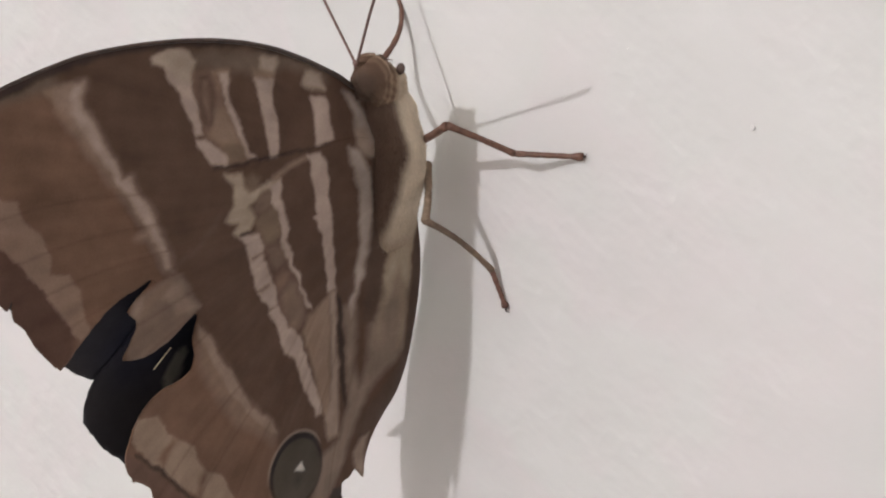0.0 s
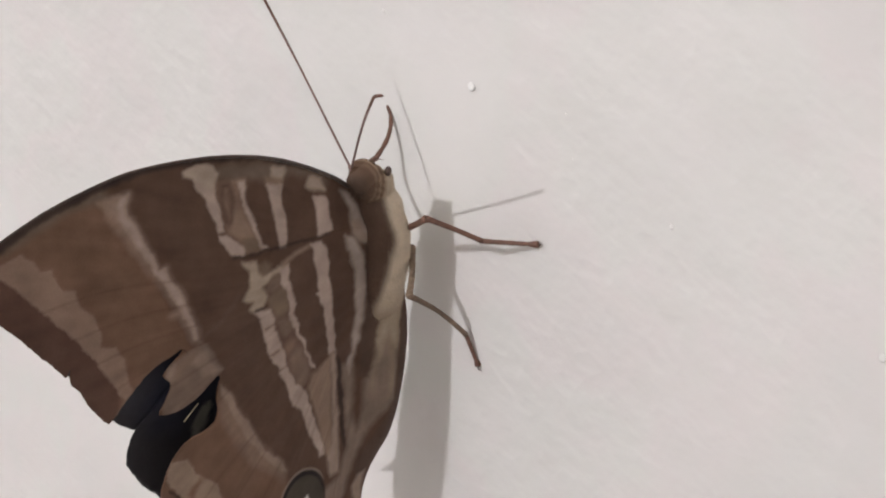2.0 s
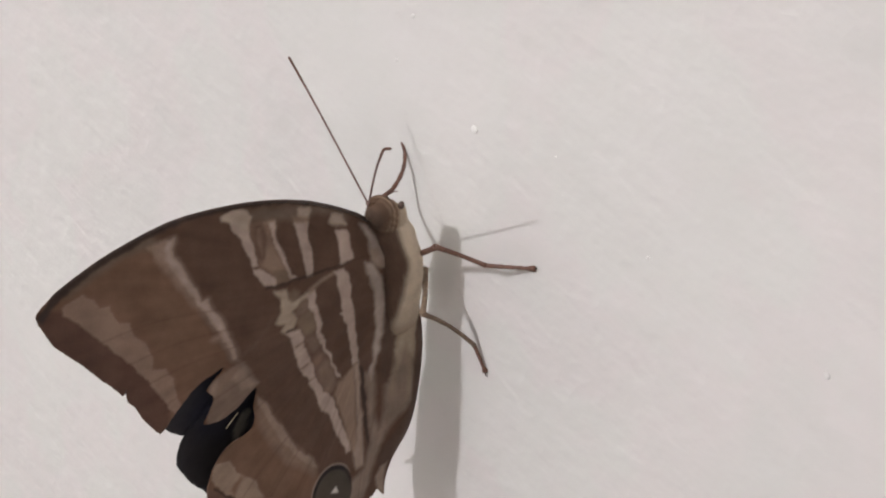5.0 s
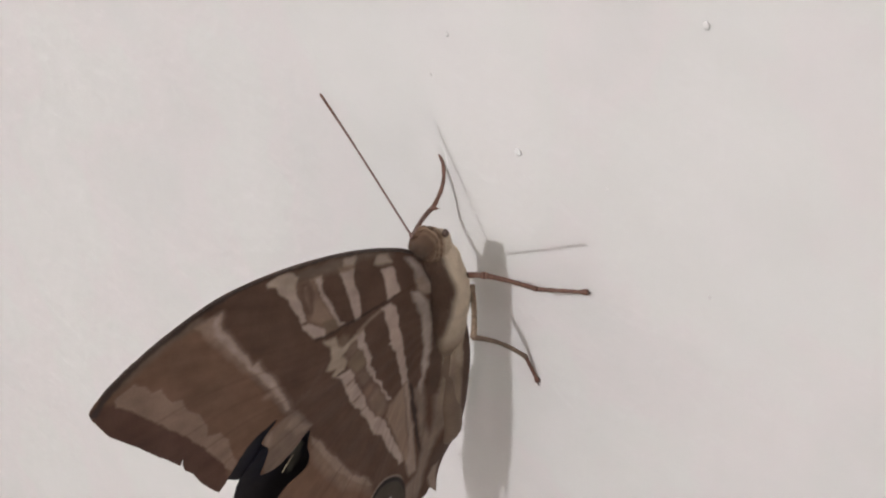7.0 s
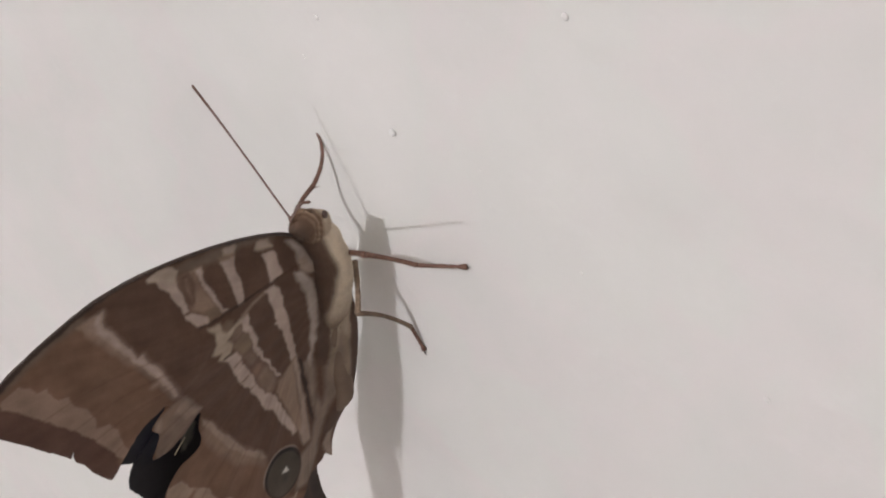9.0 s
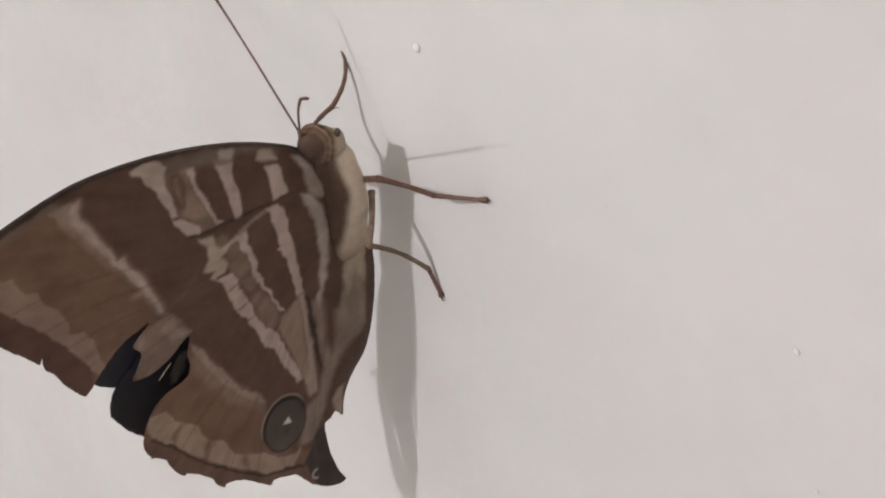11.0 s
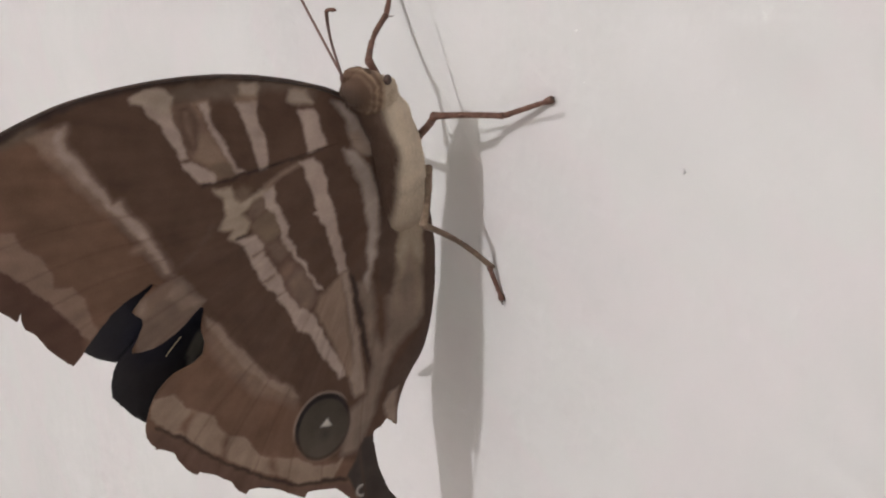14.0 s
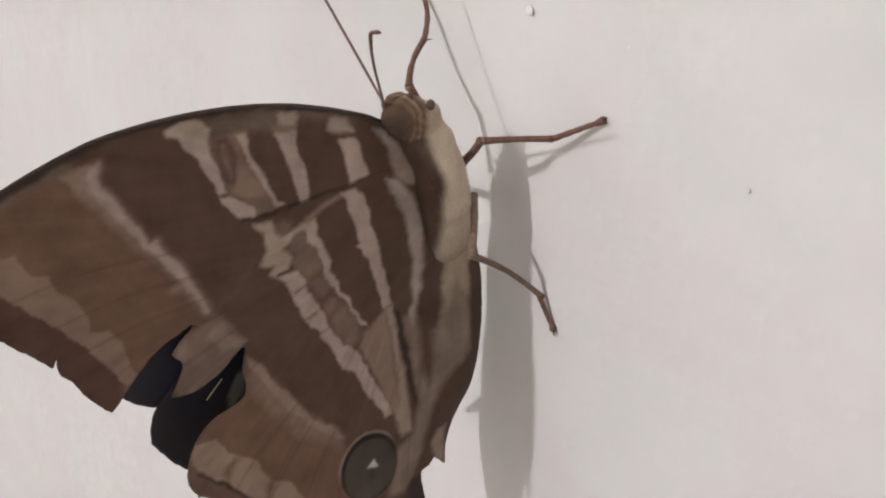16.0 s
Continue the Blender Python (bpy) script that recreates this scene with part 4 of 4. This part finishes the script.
def limb_mesh(name, length, r0, r1, bend=0.0, spines=0, mat=None, spur=0.0):
    """A leg's segment along z, swollen at its joints, with short spines."""
    pts, rad = [], []
    for i in range(13):
        s = i / 12
        pts.append((bend * math.sin(s * math.pi) * length, 0, s * length))
        rad.append((r0 * (1 - s) + r1 * s) * (1 + 0.25 * (abs(s - 0.5) * 2) ** 6))
    bm = tube(pts, rad, 10)
    for k in range(spines):
        s = 0.25 + 0.7 * k / max(1, spines)
        a = 2.4 * k
        p = Vector((bend * math.sin(s * math.pi) * length, 0, s * length))
        d = Vector((math.cos(a), math.sin(a), 0.9)).normalized()
        tube([p, p + d * r0 * 1.8], [r0 * 0.16, r0 * 0.03], 4, bm)
    if spur:
        p = Vector((0, 0, length * 0.97))
        tube([p, p + Vector((0.85, 0.2, 0.5)) * spur], [r1 * 0.4, r1 * 0.08], 6, bm)
    return finish(bm, name, mat or CHITIN)


def tarsus_mesh(length, r, bend=0.0):
    """The foot: five beads."""
    pts, rad = [], []
    for i in range(21):
        s = i / 20
        pts.append((bend * math.sin(s * math.pi) * length, 0, s * length))
        rad.append(r * (1.0 - 0.2 * s) * (0.82 + 0.18 * abs(math.sin(s * 5 * math.pi))))
    rad[-4:] = [r * 0.9, r * 1.15, r * 1.3, r * 1.15]
    return finish(tube(pts, rad, 10), "tarsus", CHITIN)


def claws(tarsus, length, r):
    """Two hooked claws at the foot's end."""
    e = Vector((0, 0, length * 0.97))
    for side in (-1, 1):
        hook = tube([e, e + Vector((side * r * 1.2, r * 0.4, r * 1.4)), e + Vector((side * r * 1.5, r * 1.5, r * 1.9))], [r * 0.4, r * 0.3, r * 0.06], 6)
        part("claw", finish(hook, "claw", DARKCHITIN), tarsus)


def leg(label, joints, r=0.00047, thigh=None, shank=None, arch=0.03, toe=0.0, spur=0.0):
    """A leg of femur, tibia and tarsus through base, knee, ankle and foot."""
    base, knee, ankle, foot = (cm(*p) for p in joints)
    femur = part("femur", limb_mesh("femur", (knee - base).length, r * 1.1, r * 1.0, 0.03, 2, thigh), butterfly, label)
    tibia = part("tibia", limb_mesh("tibia", (ankle - knee).length, r * 0.9, r * 0.78, arch, 3, shank, spur), butterfly)
    tarsus = part("tarsus", tarsus_mesh((foot - ankle).length, r * 0.85, toe), butterfly)
    claws(tarsus, (foot - ankle).length, r * 0.85)
    return femur, tibia, tarsus


# joints on the wall's own axes: base, knee, ankle, foot
HIND = [(-1.0, -0.5, 1.66), (-0.40, -1.10, 1.26), (-0.16, -0.11, 0.45), (0.05, -0.03, 0.0)]
HIND_B = [HIND[0], (-0.36, -1.02, 1.25), HIND[2], HIND[3]]          # the knee after the body has risen
MID_A = [(-1.0, -0.72, 1.97), (-0.26, -0.99, 2.46), (0.28, -0.39, 2.15), (0.97, -0.03, 2.24)]
MID_B = [(-1.0, -0.66, 2.16), (-0.36, -0.86, 2.74), (0.24, -0.24, 2.81), (0.91, -0.03, 3.23)]
FORE_A = [(-1.4, -0.5, 1.75), (-1.50, -1.31, 2.70), (-1.82, -0.53, 2.79), (-2.14, -0.03, 3.33)]
FORE_B = [(-1.4, -0.7, 2.2), (-1.65, -0.98, 3.05), (-2.19, -0.35, 3.345), (-2.90, -0.03, 3.88)]

OTHER = [(-1.4, -0.6, 1.75), (-1.86, -0.62, 1.68), (-2.15, -0.12, 0.75), (-2.2, -0.03, 0.3)]      # seen by its shadow alone
hind_leg = leg("red-brown hind leg braced on the wall", HIND, 0.00046, LEGTAN, LEGBROWN, 0.05)
other_leg = leg("red-brown leg on the far side of the body", OTHER)
mid_leg = leg("red-brown middle leg that steps up the wall", MID_B)
far_leg = leg("red-brown leg of the other side, reaching up the wall", FORE_B, arch=-0.06, toe=0.115, spur=0.0012)

LEFT_BASE, LEFT_TIP = cm(-1.18, -1.60, 3.05), cm(-2.43, -2.2, 5.29)
RIGHT_BASE, RIGHT_TIP_A, RIGHT_TIP_B = cm(-1.15, -1.63, 3.06), cm(0.54, -2.70, 4.76), cm(0.50, -2.60, 4.88)
left_antenna = antenna((LEFT_TIP - LEFT_BASE).length, -0.008, 0.0, "long straight dark antenna")
left_antenna.matrix_basis = aim(LEFT_BASE, LEFT_TIP)
right_antenna = antenna((RIGHT_TIP_A - RIGHT_BASE).length, 0.012, 2.3, "thin antenna with a hooked tip", 0.00002)


# ---------------------------------------------------------------- what moves
def shifted(turn, move):
    """The body's place after it has shifted on its feet: degrees about the wall's axes and centimetres."""
    v = Vector([radians(k) for k in turn])
    q = Matrix.Rotation(v.length, 4, v.normalized()) if v.length else Matrix.Identity(4)
    pivot = Vector((-0.013, -0.007, 1.61))
    return Matrix.Translation(pivot + Vector(move) * 0.01) @ q @ Matrix.Translation(-pivot) @ Matrix.Translation(HOME)


REST = shifted((0, 0, 0), (0, 0, 0))
LEAN = shifted((-0.51, -1.10, -1.13), (0.012, -0.013, -0.017))
SETTLED = shifted((-0.56, -1.32, -1.14), (0.007, -0.027, -0.018))
STEPPING = shifted((0.45, -0.04, -1.07), (0.006, 0.033, 0.014))
RAISED = shifted((2.80, 1.57, -1.39), (0.091, -0.010, 0.225))
HIGHER = shifted((2.93, 2.00, -1.60), (0.064, -0.018, 0.206))
BODY = [(0, REST), (4.2, REST), (6.3, LEAN), (8.7, LEAN), (10.8, SETTLED), (11.4, SETTLED), (11.5, STEPPING), (11.6, STEPPING),
        (11.75, RAISED), (13.0, RAISED), (13.5, HIGHER), (16, HIGHER)]


def swung(x, y, z):
    """The wings' turn at their roots, in degrees about the wall's axes."""
    v, root = Vector((radians(x), radians(y), radians(z))), Vector((0.0, -0.012, 0.017))
    return Matrix.Translation(root) @ Matrix.Rotation(v.length, 4, v.normalized()) @ Matrix.Translation(-root)


# the wings sway a little on the body
SWAY = [swung(*v) for v in ((0.69, 2.16, 0.55), (0.22, 0.70, 0.45), (-1.60, 0.55, 1.04), (-1.06, -0.48, 1.27), (-0.42, -1.32, 1.68))]
WINGS = [(0, Matrix()), (4.2, Matrix()), (6.3, SWAY[0]), (8.7, SWAY[0]), (10.8, SWAY[1]), (11.4, SWAY[1]), (11.5, SWAY[2]), (11.6, SWAY[2]),
         (11.75, SWAY[3]), (13.0, SWAY[3]), (13.5, SWAY[4]), (16, SWAY[4])]


def stand(obs, stances, side=None):
    """Key a leg's pieces so that its joints keep their places on the wall while the body shifts; stances: one for each row of BODY."""
    for k, ob in enumerate(obs):
        rows = []
        for (t, m), s in zip(BODY, stances):
            p, q = cm(*s[k]), cm(*s[k + 1])
            rows.append((t, m.inverted() @ REST @ (aim_bowed(p, q, side) if side else aim(p, q))))
        walk(ob, rows)


def motions():
    walk(butterfly, BODY)
    for membrane in (forewing, hindwing, far_forewing, far_hindwing):
        walk(membrane, WINGS)
    stand(hind_leg, [HIND] * 8 + [HIND_B] * 4, (-0.3, 0.8, 0.2))
    stand(other_leg, [OTHER] * 12)
    stand(mid_leg, [MID_A] * 6 + [MID_B] * 6)
    stand(far_leg, [FORE_A] * 8 + [FORE_B] * 4, (0.7, 0.7, 0.0))
    a, b = (aim_bowed(RIGHT_BASE, tip, (-0.68, -0.73, 0.0)) for tip in (RIGHT_TIP_A, RIGHT_TIP_B))
    walk(right_antenna, [(0, a), (11.4, a), (11.7, b), (16, b)])


motions()
